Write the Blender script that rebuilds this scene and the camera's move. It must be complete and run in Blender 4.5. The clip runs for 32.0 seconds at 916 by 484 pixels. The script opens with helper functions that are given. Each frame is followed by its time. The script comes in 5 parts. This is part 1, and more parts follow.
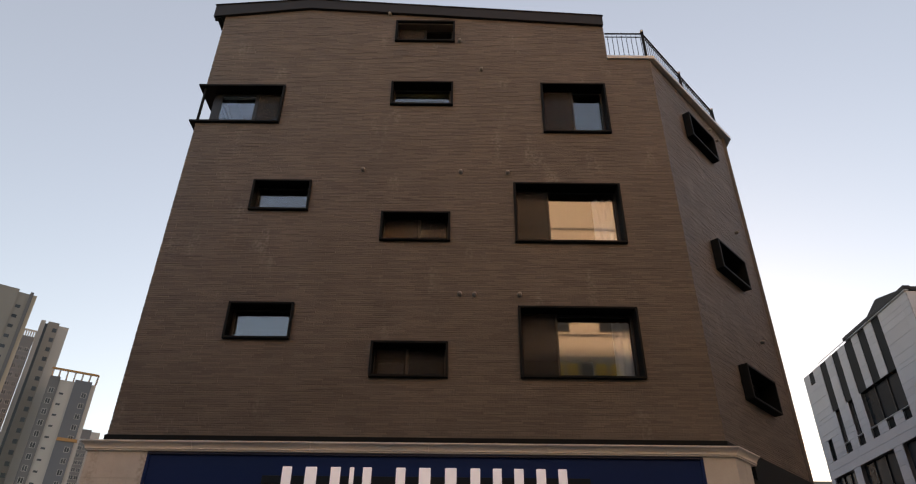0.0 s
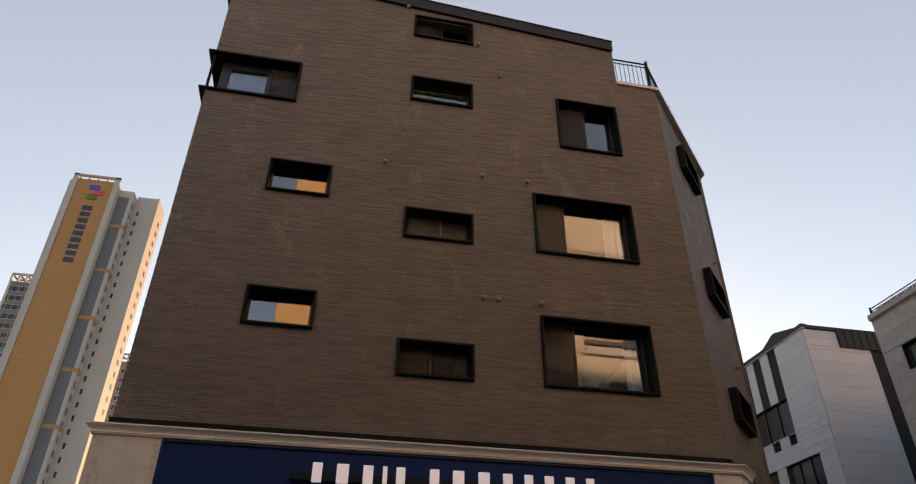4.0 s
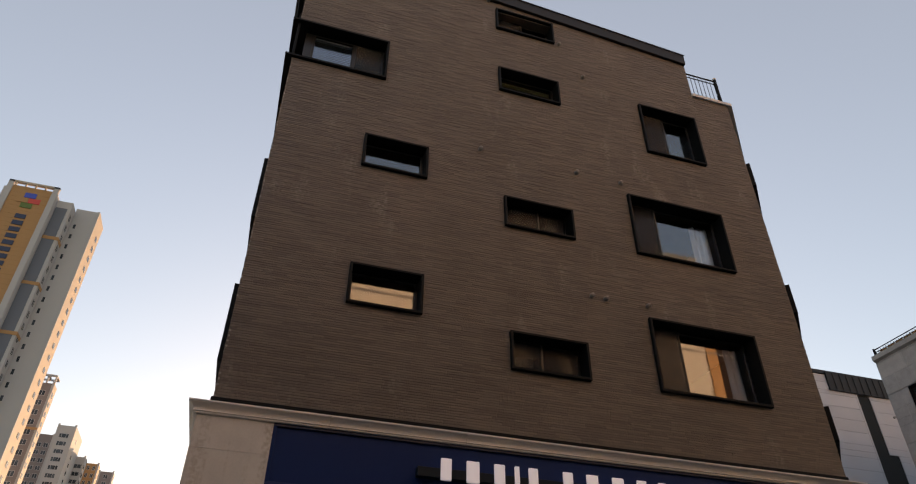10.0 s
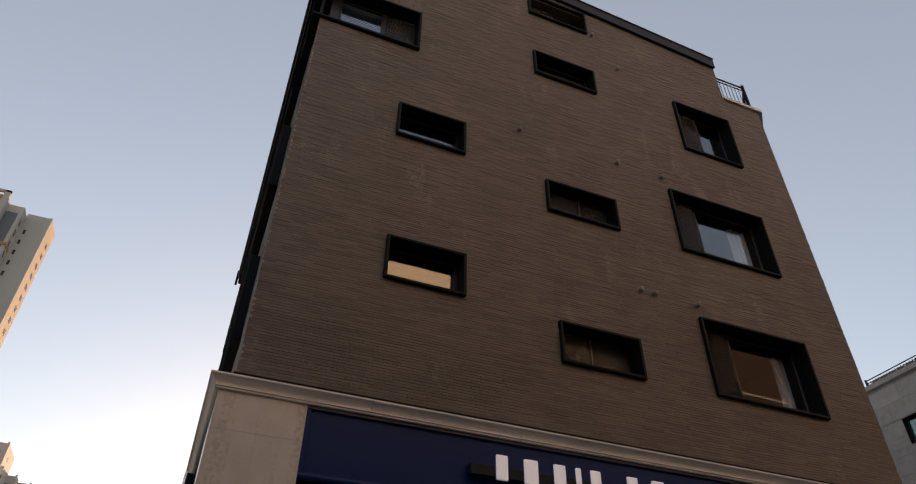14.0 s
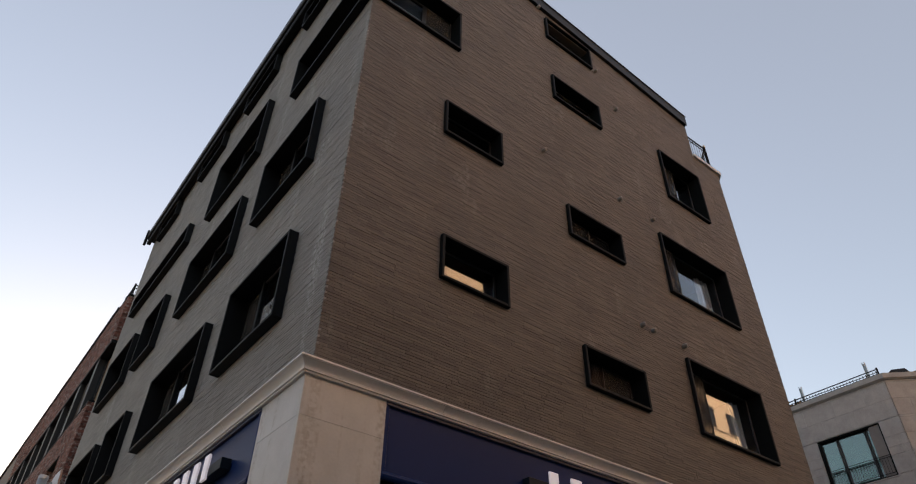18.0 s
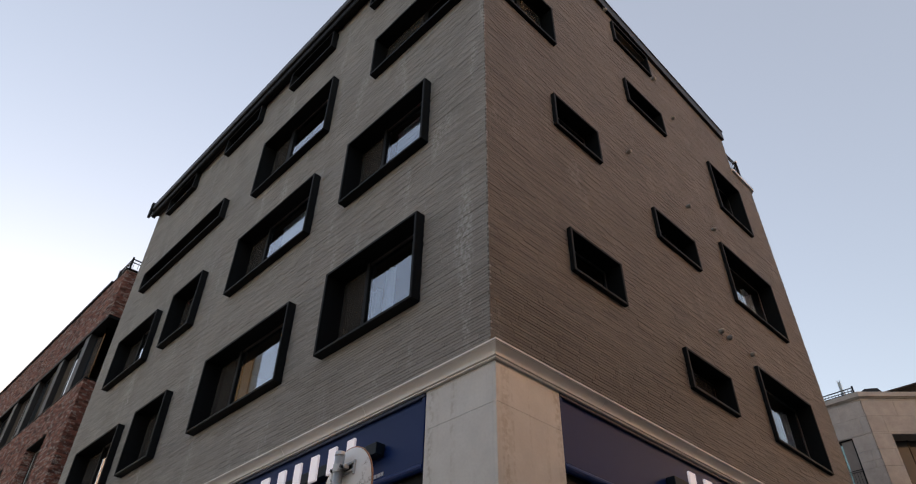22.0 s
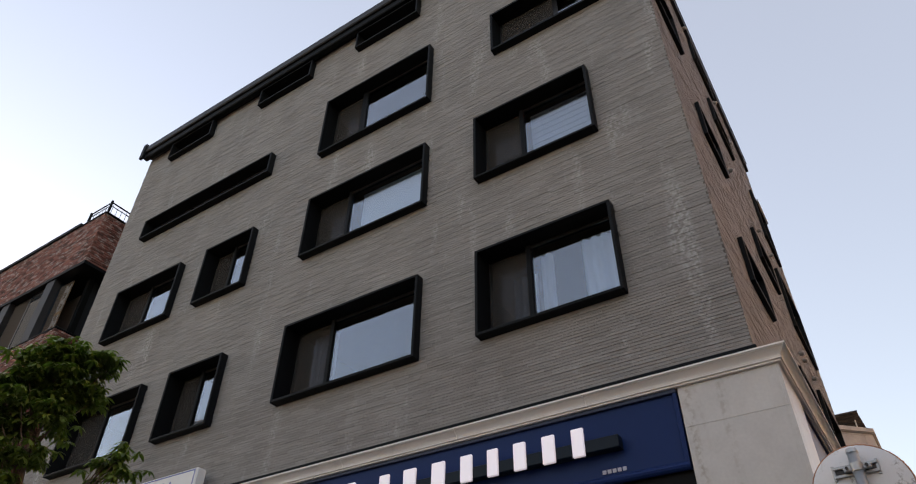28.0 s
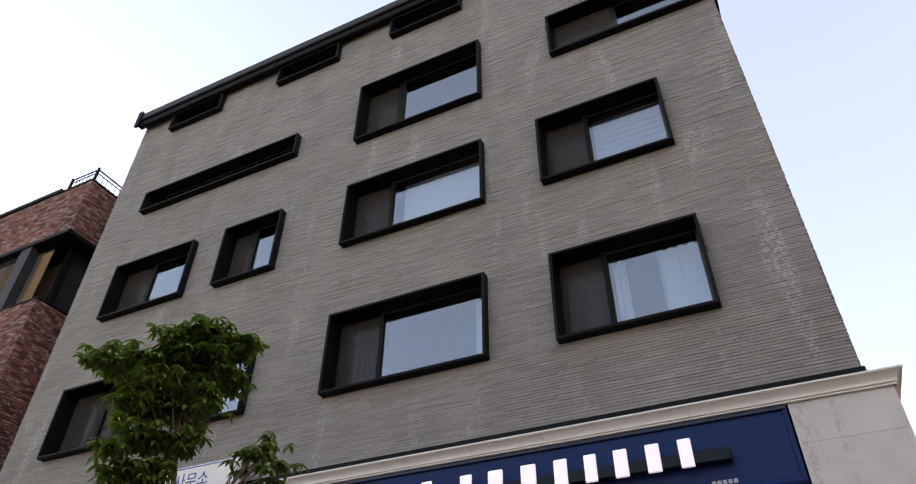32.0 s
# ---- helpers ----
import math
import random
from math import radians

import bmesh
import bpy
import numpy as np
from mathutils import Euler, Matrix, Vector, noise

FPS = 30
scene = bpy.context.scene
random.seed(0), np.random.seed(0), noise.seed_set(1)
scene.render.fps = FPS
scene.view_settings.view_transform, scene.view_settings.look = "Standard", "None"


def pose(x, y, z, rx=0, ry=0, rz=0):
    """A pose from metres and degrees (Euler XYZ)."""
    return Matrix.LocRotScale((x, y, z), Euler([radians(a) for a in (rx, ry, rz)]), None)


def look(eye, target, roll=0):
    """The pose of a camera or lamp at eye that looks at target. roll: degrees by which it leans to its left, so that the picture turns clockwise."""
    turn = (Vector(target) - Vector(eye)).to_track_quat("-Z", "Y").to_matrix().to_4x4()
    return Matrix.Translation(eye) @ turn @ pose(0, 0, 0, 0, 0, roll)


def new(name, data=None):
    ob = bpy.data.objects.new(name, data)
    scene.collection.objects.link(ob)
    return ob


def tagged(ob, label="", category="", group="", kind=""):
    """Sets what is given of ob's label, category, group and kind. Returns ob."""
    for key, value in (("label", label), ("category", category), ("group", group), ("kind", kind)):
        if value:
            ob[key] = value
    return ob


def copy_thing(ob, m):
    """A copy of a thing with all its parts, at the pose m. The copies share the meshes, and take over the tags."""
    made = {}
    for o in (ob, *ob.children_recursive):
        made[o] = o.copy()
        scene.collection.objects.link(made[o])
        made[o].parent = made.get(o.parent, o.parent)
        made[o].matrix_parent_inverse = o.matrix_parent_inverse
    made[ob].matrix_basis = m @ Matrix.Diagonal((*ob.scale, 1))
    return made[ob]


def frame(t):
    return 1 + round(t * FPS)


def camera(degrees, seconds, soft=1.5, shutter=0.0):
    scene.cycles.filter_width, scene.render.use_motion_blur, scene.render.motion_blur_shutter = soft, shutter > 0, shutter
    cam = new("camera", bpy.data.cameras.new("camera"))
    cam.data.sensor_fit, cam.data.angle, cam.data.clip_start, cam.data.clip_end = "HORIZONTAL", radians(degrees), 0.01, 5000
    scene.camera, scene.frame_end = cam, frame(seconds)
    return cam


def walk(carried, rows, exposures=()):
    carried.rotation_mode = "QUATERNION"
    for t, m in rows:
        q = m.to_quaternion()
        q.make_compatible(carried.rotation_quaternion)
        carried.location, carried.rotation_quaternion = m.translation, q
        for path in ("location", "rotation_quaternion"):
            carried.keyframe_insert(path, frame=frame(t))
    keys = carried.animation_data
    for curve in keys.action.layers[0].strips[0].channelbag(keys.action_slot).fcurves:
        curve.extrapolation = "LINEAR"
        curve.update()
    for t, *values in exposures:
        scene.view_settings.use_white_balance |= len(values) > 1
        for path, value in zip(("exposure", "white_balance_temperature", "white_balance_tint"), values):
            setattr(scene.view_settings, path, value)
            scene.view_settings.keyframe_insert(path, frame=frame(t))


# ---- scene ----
cam = camera(67.5, 32.0, soft=1.15)
PATH = [
    (0, (0.521, -0.446, 1.599), (0.509, 1.243, 2.67), 0.6),
    (0.5, (0.144, -0.485, 1.598), (0.173, 1.202, 2.672), 0.6),
    (1, (-0.219, -0.533, 1.622), (-0.144, 1.151, 2.698), 0.6),
    (1.5, (-0.529, -0.496, 1.618), (-0.408, 1.185, 2.695), 0.6),
    (2, (-0.894, -0.475, 1.597), (-0.731, 1.2, 2.679), 0.7),
    (2.5, (-1.25, -0.474, 1.609), (-1.04, 1.196, 2.69), 0.6),
    (3, (-1.529, -0.36, 1.614), (-1.275, 1.304, 2.694), 0.7),
    (3.5, (-1.905, -0.248, 1.615), (-1.613, 1.41, 2.694), 0.5),
    (5.5, (-3.07, 0.249, 1.51), (-2.646, 1.877, 2.591), 0.6),
    (6, (-3.358, 0.386, 1.513), (-2.902, 2.008, 2.591), 0.5),
    (6.5, (-3.654, 0.525, 1.469), (-3.189, 2.139, 2.556), 0.6),
    (7, (-3.909, 0.677, 1.402), (-3.438, 2.28, 2.502), 0.5),
    (7.5, (-4.155, 0.849, 1.412), (-3.682, 2.443, 2.523), 0.6),
    (8, (-4.406, 0.982, 1.415), (-3.931, 2.566, 2.54), 0.5),
    (8.5, (-4.558, 1.154, 1.373), (-4.084, 2.727, 2.514), 0.6),
    (9, (-4.666, 1.359, 1.37), (-4.192, 2.921, 2.524), 0.5),
    (9.5, (-4.816, 1.583, 1.284), (-4.336, 3.136, 2.449), 0.4),
    (10, (-4.909, 1.813, 1.301), (-4.431, 3.359, 2.477), 0.6),
    (10.5, (-4.97, 2.056, 1.327), (-4.492, 3.596, 2.511), 0.6),
    (11, (-5.037, 2.302, 1.308), (-4.559, 3.834, 2.502), 0.5),
    (11.5, (-5.072, 2.564, 1.319), (-4.582, 4.085, 2.522), 0.6),
    (12, (-5.062, 2.815, 1.288), (-4.539, 4.317, 2.502), 0.4),
    (12.5, (-4.99, 3.057, 1.299), (-4.459, 4.55, 2.519), 0.5),
    (13, (-5.07, 3.234, 1.29), (-4.536, 4.717, 2.52), 0.8),
    (13.5, (-5.384, 3.408, 1.323), (-4.828, 4.878, 2.56), 0.7),
    (14, (-5.697, 3.555, 1.316), (-5.128, 5.013, 2.561), 0.9),
    (14.5, (-6.084, 3.627, 1.322), (-5.48, 5.068, 2.572), 0.9),
    (16.5, (-7.316, 4.279, 1.317), (-6.492, 5.599, 2.573), 0.9),
    (17, (-7.568, 4.518, 1.34), (-6.68, 5.798, 2.595), 0.9),
    (17.5, (-7.857, 4.753, 1.365), (-6.939, 6.01, 2.62), 1.0),
    (18, (-8.151, 4.978, 1.371), (-7.216, 6.221, 2.628), 1.0),
    (18.5, (-8.388, 5.221, 1.363), (-7.437, 6.451, 2.621), 0.9),
    (19, (-8.663, 5.435, 1.365), (-7.682, 6.639, 2.625), 0.8),
    (19.5, (-8.908, 5.63, 1.357), (-7.894, 6.809, 2.614), 1.0),
    (20, (-9.105, 5.873, 1.36), (-8.062, 7.027, 2.617), 0.8),
    (20.5, (-9.324, 6.083, 1.347), (-8.271, 7.227, 2.604), 0.9),
    (21, (-9.54, 6.326, 1.354), (-8.481, 7.465, 2.612), 0.9),
    (21.5, (-9.738, 6.583, 1.361), (-8.669, 7.716, 2.617), 0.9),
    (22, (-9.988, 6.848, 1.34), (-8.916, 7.974, 2.598), 0.9),
    (22.5, (-10.238, 7.116, 1.374), (-9.153, 8.23, 2.632), 0.9),
    (23, (-10.407, 7.416, 1.366), (-9.304, 8.515, 2.622), 0.9),
    (23.5, (-10.578, 7.767, 1.409), (-9.46, 8.847, 2.667), 0.9),
    (24, (-10.773, 8.047, 1.435), (-9.631, 9.1, 2.694), 0.8),
    (24.5, (-10.922, 8.332, 1.421), (-9.743, 9.347, 2.678), 0.6),
    (25, (-11.079, 8.599, 1.42), (-9.877, 9.583, 2.679), 0.7),
    (25.5, (-11.315, 8.835, 1.427), (-10.085, 9.785, 2.686), 0.8),
    (27.5, (-12.078, 9.911, 1.42), (-10.786, 10.785, 2.671), 0.7),
    (28, (-12.234, 10.216, 1.405), (-10.937, 11.082, 2.657), 0.7),
    (28.5, (-12.431, 10.488, 1.428), (-11.123, 11.342, 2.678), 0.7),
    (29, (-12.518, 10.777, 1.445), (-11.197, 11.613, 2.693), 0.7),
    (29.5, (-12.675, 11.029, 1.458), (-11.347, 11.851, 2.707), 0.6),
    (30, (-12.903, 11.266, 1.491), (-11.563, 12.069, 2.739), 0.7),
    (30.5, (-13.076, 11.521, 1.473), (-11.724, 12.306, 2.72), 0.6),
    (31, (-13.183, 11.737, 1.482), (-11.816, 12.492, 2.731), 0.4),
    (31.5, (-13.206, 11.906, 1.462), (-11.819, 12.63, 2.708), 0.4),
    (32, (-13.171, 12.057, 1.477), (-11.77, 12.75, 2.725), 0.5),
]
EXPOSURES = [(0, 1.42, 7530, 22.5), (8, 1.42, 7530, 22.5), (10, 1.26, 7420, 22), (13, 1.15, 7350, 22), (14, 1.13, 7300, 22), (16.8, 1.14, 7150, 22), (18, 1.40, 7150, 22), (20, 1.38, 7150, 22), (21, 1.55, 7150, 22), (22, 1.58, 7200, 22), (24, 1.64, 7250, 22.5), (25, 1.8, 7330, 23), (28, 1.86, 7240, 23.5), (31, 1.97, 7220, 24), (32, 2.31, 7060, 24)]
walk(cam, [(t, look(eye, target, roll)) for t, eye, target, roll in PATH], EXPOSURES)

# ---- sky and sun: a low evening sun behind the building ----
SUN_AZ, SUN_EL = 12.0, 7.0
world = bpy.data.worlds.new("evening_sky")
scene.world = world
world.use_nodes = True
wn = world.node_tree.nodes
sky = wn.new("ShaderNodeTexSky")
sky.sky_type = "NISHITA"
sky.sun_disc = False
sky.sun_elevation, sky.sun_rotation = radians(SUN_EL), radians(SUN_AZ)
sky.air_density, sky.dust_density, sky.ozone_density = 1.0, 0.45, 1.0
wn["Background"].inputs["Strength"].default_value = 0.15
haze = wn.new("ShaderNodeMix")  # a thin even haze over the whole sky
haze.data_type = "RGBA"
haze.inputs["Factor"].default_value = 0.30
haze.inputs["B"].default_value = (1.68, 1.84, 1.97, 1)
world.node_tree.links.new(sky.outputs[0], haze.inputs["A"])
world.node_tree.links.new(haze.outputs["Result"], wn["Background"].inputs["Color"])
sun = new("sun", bpy.data.lights.new("sun", "SUN"))
sun.data.energy, sun.data.angle, sun.data.color = 4.6, radians(0.5), (1.0, 0.68, 0.41)
sa, se = radians(SUN_AZ), radians(SUN_EL)
sun.matrix_world = look((Vector((math.sin(sa) * math.cos(se), math.cos(sa) * math.cos(se), math.sin(se))) * 60)[:], (0, 0, 0))


# ---- materials ----
def mat(name, colour, rough=0.6, metal=0.0, vary=0.12, scale=6.0, bump=0.1, fine=60.0, per="", spread=0.15, stain=None, emit=0.0, shine=0.5):
    """Principled surface; colour varies by a coarse and a fine noise and, by `per`, from piece to piece."""
    m = bpy.data.materials.new(name)
    m.use_nodes = True
    nt = m.node_tree
    n, l = nt.nodes, nt.links
    b = n["Principled BSDF"]
    b.inputs["Roughness"].default_value, b.inputs["Metallic"].default_value = rough, metal
    b.inputs["Specular IOR Level"].default_value = shine
    geo = n.new("ShaderNodeNewGeometry")
    big, small = n.new("ShaderNodeTexNoise"), n.new("ShaderNodeTexNoise")
    big.inputs["Scale"].default_value, small.inputs["Scale"].default_value = scale, fine
    big.inputs["Detail"].default_value, small.inputs["Detail"].default_value = 5.0, 3.0
    for t in (big, small):
        l.new(geo.outputs["Position"], t.inputs["Vector"])

    def math_node(op, a, c):
        k = n.new("ShaderNodeMath")
        k.operation = op
        for i, v in enumerate((a, c)):
            if isinstance(v, (int, float)):
                k.inputs[i].default_value = v
            else:
                l.new(v, k.inputs[i])
        return k.outputs[0]

    level = math_node("ADD", math_node("MULTIPLY", math_node("SUBTRACT", big.outputs["Fac"], 0.5), vary * 3.0),
                      math_node("MULTIPLY", math_node("SUBTRACT", small.outputs["Fac"], 0.5), vary * 1.5))
    if per:
        source = n.new("ShaderNodeObjectInfo").outputs["Random"] if per == "object" else geo.outputs["Random Per Island"]
        level = math_node("ADD", level, math_node("MULTIPLY", math_node("SUBTRACT", source, 0.5), spread * 2))
    level = math_node("ADD", level, 1.0)
    mix = n.new("ShaderNodeVectorMath")
    mix.operation = "SCALE"
    mix.inputs[0].default_value = colour
    l.new(level, mix.inputs["Scale"])
    out = mix.outputs[0]
    if stain:
        tone, amount, size, low, high, stretch = stain
        sn = n.new("ShaderNodeTexNoise")
        sn.inputs["Scale"].default_value, sn.inputs["Detail"].default_value = size, 6.0
        mp = n.new("ShaderNodeMapping")
        mp.inputs["Scale"].default_value = stretch
        l.new(geo.outputs["Position"], mp.inputs["Vector"])
        l.new(mp.outputs[0], sn.inputs["Vector"])
        ramp = n.new("ShaderNodeMapRange")
        ramp.inputs["From Min"].default_value, ramp.inputs["From Max"].default_value = low, high
        ramp.inputs["To Max"].default_value = amount
        l.new(sn.outputs["Fac"], ramp.inputs["Value"])
        broken = n.new("ShaderNodeMapRange")
        broken.inputs["From Min"].default_value, broken.inputs["From Max"].default_value = 0.42, 0.62
        patch = n.new("ShaderNodeTexNoise")
        patch.inputs["Scale"].default_value, patch.inputs["Detail"].default_value = size * 8, 4.0
        l.new(geo.outputs["Position"], patch.inputs["Vector"])
        l.new(patch.outputs["Fac"], broken.inputs["Value"])
        mc = n.new("ShaderNodeMix")
        mc.data_type = "RGBA"
        l.new(math_node("MULTIPLY", ramp.outputs[0], broken.outputs[0]), mc.inputs["Factor"])
        l.new(out, mc.inputs["A"])
        mc.inputs["B"].default_value = (*tone, 1)
        out = mc.outputs["Result"]
    l.new(out, b.inputs["Base Color"])
    if bump:
        bp = n.new("ShaderNodeBump")
        bp.inputs["Strength"].default_value, bp.inputs["Distance"].default_value = bump, 0.01
        l.new(small.outputs["Fac"], bp.inputs["Height"])
        l.new(bp.outputs[0], b.inputs["Normal"])
    if emit:
        b.inputs["Emission Color"].default_value = (*colour, 1)
        b.inputs["Emission Strength"].default_value = emit
    return m


def glass(name, tint, coat):
    """Pane glass with a reflective coating of the given strength."""
    m = bpy.data.materials.new(name)
    m.use_nodes = True
    n, l = m.node_tree.nodes, m.node_tree.links
    b = n["Principled BSDF"]
    b.inputs["Base Color"].default_value = (*tint, 1)
    b.inputs["Transmission Weight"].default_value = 1.0
    b.inputs["Roughness"].default_value = 0.0
    b.inputs["IOR"].default_value = 1.5
    g, x = n.new("ShaderNodeBsdfGlossy"), n.new("ShaderNodeMixShader")
    g.inputs["Color"].default_value = (*[0.75 + 0.25 * c for c in tint], 1)
    g.inputs["Roughness"].default_value = 0.01
    x.inputs["Fac"].default_value = coat
    l.new(b.outputs[0], x.inputs[1])
    l.new(g.outputs[0], x.inputs[2])
    l.new(x.outputs[0], n["Material Output"].inputs["Surface"])
    return m


def veil(name, colour, cover):
    """Cloth or mesh that lets part of the light through."""
    m = bpy.data.materials.new(name)
    m.use_nodes = True
    n, l = m.node_tree.nodes, m.node_tree.links
    d, t, x = n.new("ShaderNodeBsdfDiffuse"), n.new("ShaderNodeBsdfTransparent"), n.new("ShaderNodeMixShader")
    d.inputs["Color"].default_value = (*colour, 1)
    x.inputs["Fac"].default_value = cover
    l.new(t.outputs[0], x.inputs[1])
    l.new(d.outputs[0], x.inputs[2])
    l.new(x.outputs[0], n["Material Output"].inputs["Surface"])
    return m


LIME = ((0.46, 0.46, 0.45), 0.65, 2.4, 0.575, 0.69, (1.0, 1.0, 0.22))
# Same brick twice: side wall paler with lime; front darkened, its shade in the colour.
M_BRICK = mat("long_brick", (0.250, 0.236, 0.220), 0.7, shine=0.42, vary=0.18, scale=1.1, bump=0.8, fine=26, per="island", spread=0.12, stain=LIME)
M_BRICK_SHADED = mat("long_brick_shaded", (0.110, 0.089, 0.073), 0.62, shine=0.62, vary=0.19, scale=1.1, bump=0.7, fine=28, per="island", spread=0.2, stain=((0.27, 0.25, 0.23), 0.5, 2.2, 0.60, 0.74, (1.0, 1.0, 0.4)))
M_BRICK_SHADED_ONE = mat("long_brick_shaded_single", (0.110, 0.089, 0.073), 0.62, shine=0.62, vary=0.19, scale=1.1, bump=0.7, fine=28, per="object", spread=0.2, stain=((0.27, 0.25, 0.23), 0.5, 2.2, 0.60, 0.74, (1.0, 1.0, 0.4)))
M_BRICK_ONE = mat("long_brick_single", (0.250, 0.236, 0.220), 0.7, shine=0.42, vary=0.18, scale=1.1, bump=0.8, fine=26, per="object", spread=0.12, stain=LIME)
M_MORTAR = mat("mortar", (0.105, 0.095, 0.084), 0.95, vary=0.2, scale=2.0, bump=0.3)
M_FRAME = mat("black_metal", (0.0055, 0.0065, 0.0075), 0.55, 0.0, vary=0.12, scale=2.0, bump=0.03, shine=0.12)
M_SASH = mat("dark_sash", (0.012, 0.012, 0.013), 0.35, vary=0.1)
M_ROOF = mat("dark_roof_metal", (0.018, 0.017, 0.018), 0.5, 0.1, vary=0.15, scale=1.5, bump=0.04, shine=0.3)
M_STONE = mat("beige_limestone", (0.56, 0.54, 0.51), 0.28, vary=0.10, scale=3.5, bump=0.12, fine=30, per="object", spread=0.03, stain=((0.30, 0.25, 0.19), 0.7, 2.6, 0.54, 0.70, (2.2, 2.2, 0.1)))
M_CORNICE = mat("cream_moulding", (0.77, 0.75, 0.72), 0.45, vary=0.07, scale=2.0, bump=0.05, per="object", spread=0.03, stain=((0.30, 0.26, 0.22), 0.4, 3.0, 0.58, 0.85, (1, 1, 0.3)))
M_NAVY = mat("navy_panel", (0.007, 0.025, 0.108), 0.36, vary=0.06, scale=0.6, bump=0.015, fine=12, shine=0.15)
M_NAVY_DARK = mat("navy_trim", (0.008, 0.015, 0.05), 0.4, vary=0.06, bump=0.0)
M_TEAL = mat("dark_teal_bar", (0.006, 0.013, 0.022), 0.5, vary=0.1, bump=0.02, shine=0.2)
M_LETTER = mat("white_lit_acrylic", (0.92, 0.92, 1.0), 0.4, vary=0.0, bump=0.0, emit=0.09)
M_WHITE = mat("white_enamel", (0.70, 0.71, 0.72), 0.45, vary=0.05, scale=5, bump=0.02, stain=((0.25, 0.24, 0.22), 0.75, 9.0, 0.58, 0.66, (1, 1, 1)))
M_GREYTEXT = mat("grey_print", (0.45, 0.47, 0.55), 0.6, vary=0.03, bump=0)
M_GALV = mat("galvanised_steel", (0.42, 0.44, 0.45), 0.42, 0.7, vary=0.15, scale=12, bump=0.05)
M_STEEL = mat("brushed_vent_steel", (0.27, 0.255, 0.24), 0.5, 0.0, vary=0.12, scale=20, bump=0.03)
M_ROOM = mat("room_plaster", (0.30, 0.27, 0.24), 0.9, vary=0.06, bump=0.05)
M_FLOOR = mat("room_floor_wood", (0.16, 0.10, 0.06), 0.5, vary=0.15, bump=0.05)
M_CURTAIN = veil("sheer_curtain", (0.76, 0.78, 0.80), 0.88)
M_BLIND = mat("white_blind", (0.43, 0.43, 0.43), 0.7, vary=0.04, bump=0.02)
M_ROLLER = mat("white_roller_cloth", (0.64, 0.66, 0.64), 0.8, vary=0.03, bump=0.02)
M_BLIND_Y = mat("cream_roller_blind", (0.62, 0.53, 0.30), 0.8, vary=0.06, bump=0.04)
M_SCREEN = veil("insect_screen", (0.062, 0.057, 0.053), 0.5)
M_MESH = veil("dense_insect_screen", (0.085, 0.072, 0.062), 0.9)
M_GLASS = glass("window_glass", (0.72, 0.84, 1.0), 0.10)
M_GLASS_FRONT = glass("front_window_glass", (0.86, 0.93, 1.0), 0.06)
M_TEALGLASS = glass("teal_glass", (0.16, 0.50, 0.46), 0.16)
M_REDBRICK = mat("red_brick", (0.185, 0.070, 0.052), 0.85, vary=0.2, scale=0.8, bump=0.5, fine=40, per="island", spread=0.6, stain=((0.52, 0.48, 0.45), 0.85, 5.5, 0.52, 0.58, (1, 0.6, 2.4)))
M_REDMORTAR = mat("grey_brick_mortar", (0.25, 0.21, 0.19), 0.95, vary=0.15)
M_WSTONE = mat("pale_stone_cladding", (0.51, 0.51, 0.545), 0.7, vary=0.05, scale=0.9, bump=0.08, per="object", spread=0.04)
M_GSTONE = mat("grey_granite_cladding", (0.36, 0.345, 0.33), 0.6, vary=0.2, scale=3.0, bump=0.2, fine=22, per="object", spread=0.06)
M_JOINT = mat("panel_joint", (0.20, 0.19, 0.185), 0.9, vary=0.1)
M_DARKPANEL = mat("charcoal_panel", (0.013, 0.015, 0.017), 0.6, vary=0.1, scale=1.5, shine=0.15)
M_BROWN = mat("dark_brown_cladding", (0.024, 0.014, 0.011), 0.85, shine=0.15, vary=0.15, scale=1.0, bump=0.05)
# colour of the reflection painted behind the brick building's corner pane
M_AMBER = mat("amber_reflection", (0.27, 0.14, 0.06), 0.8, vary=0.08, bump=0.04)
M_ASPHALT = mat("asphalt", (0.05, 0.05, 0.052), 0.9, vary=0.2, scale=1.5, bump=0.4, fine=90)
M_PAVE = mat("concrete_paver", (0.15, 0.145, 0.14), 0.85, vary=0.12, scale=2, bump=0.2)
M_GROUND = mat("dry_ground", (0.12, 0.115, 0.10), 0.95, vary=0.2, scale=0.4)
M_BARK = mat("grey_brown_bark", (0.16, 0.12, 0.09), 0.9, vary=0.25, scale=14, bump=0.5)
M_LEAF = mat("green_leaf", (0.135, 0.188, 0.038), 0.4, vary=0.25, scale=4, bump=0.05, per="island", spread=0.6)
lf = M_LEAF.node_tree
lt, lm = lf.nodes.new("ShaderNodeBsdfTranslucent"), lf.nodes.new("ShaderNodeMixShader")
lt.inputs["Color"].default_value = (0.13, 0.25, 0.025, 1)
lm.inputs["Fac"].default_value = 0.35
lf.links.new(lf.nodes["Principled BSDF"].outputs[0], lm.inputs[1])
lf.links.new(lt.outputs[0], lm.inputs[2])
lf.links.new(lm.outputs[0], lf.nodes["Material Output"].inputs["Surface"])
M_TORANGE = mat("ochre_tower_paint", (0.38, 0.205, 0.085), 0.85, vary=0.05, scale=0.15, bump=0.0)
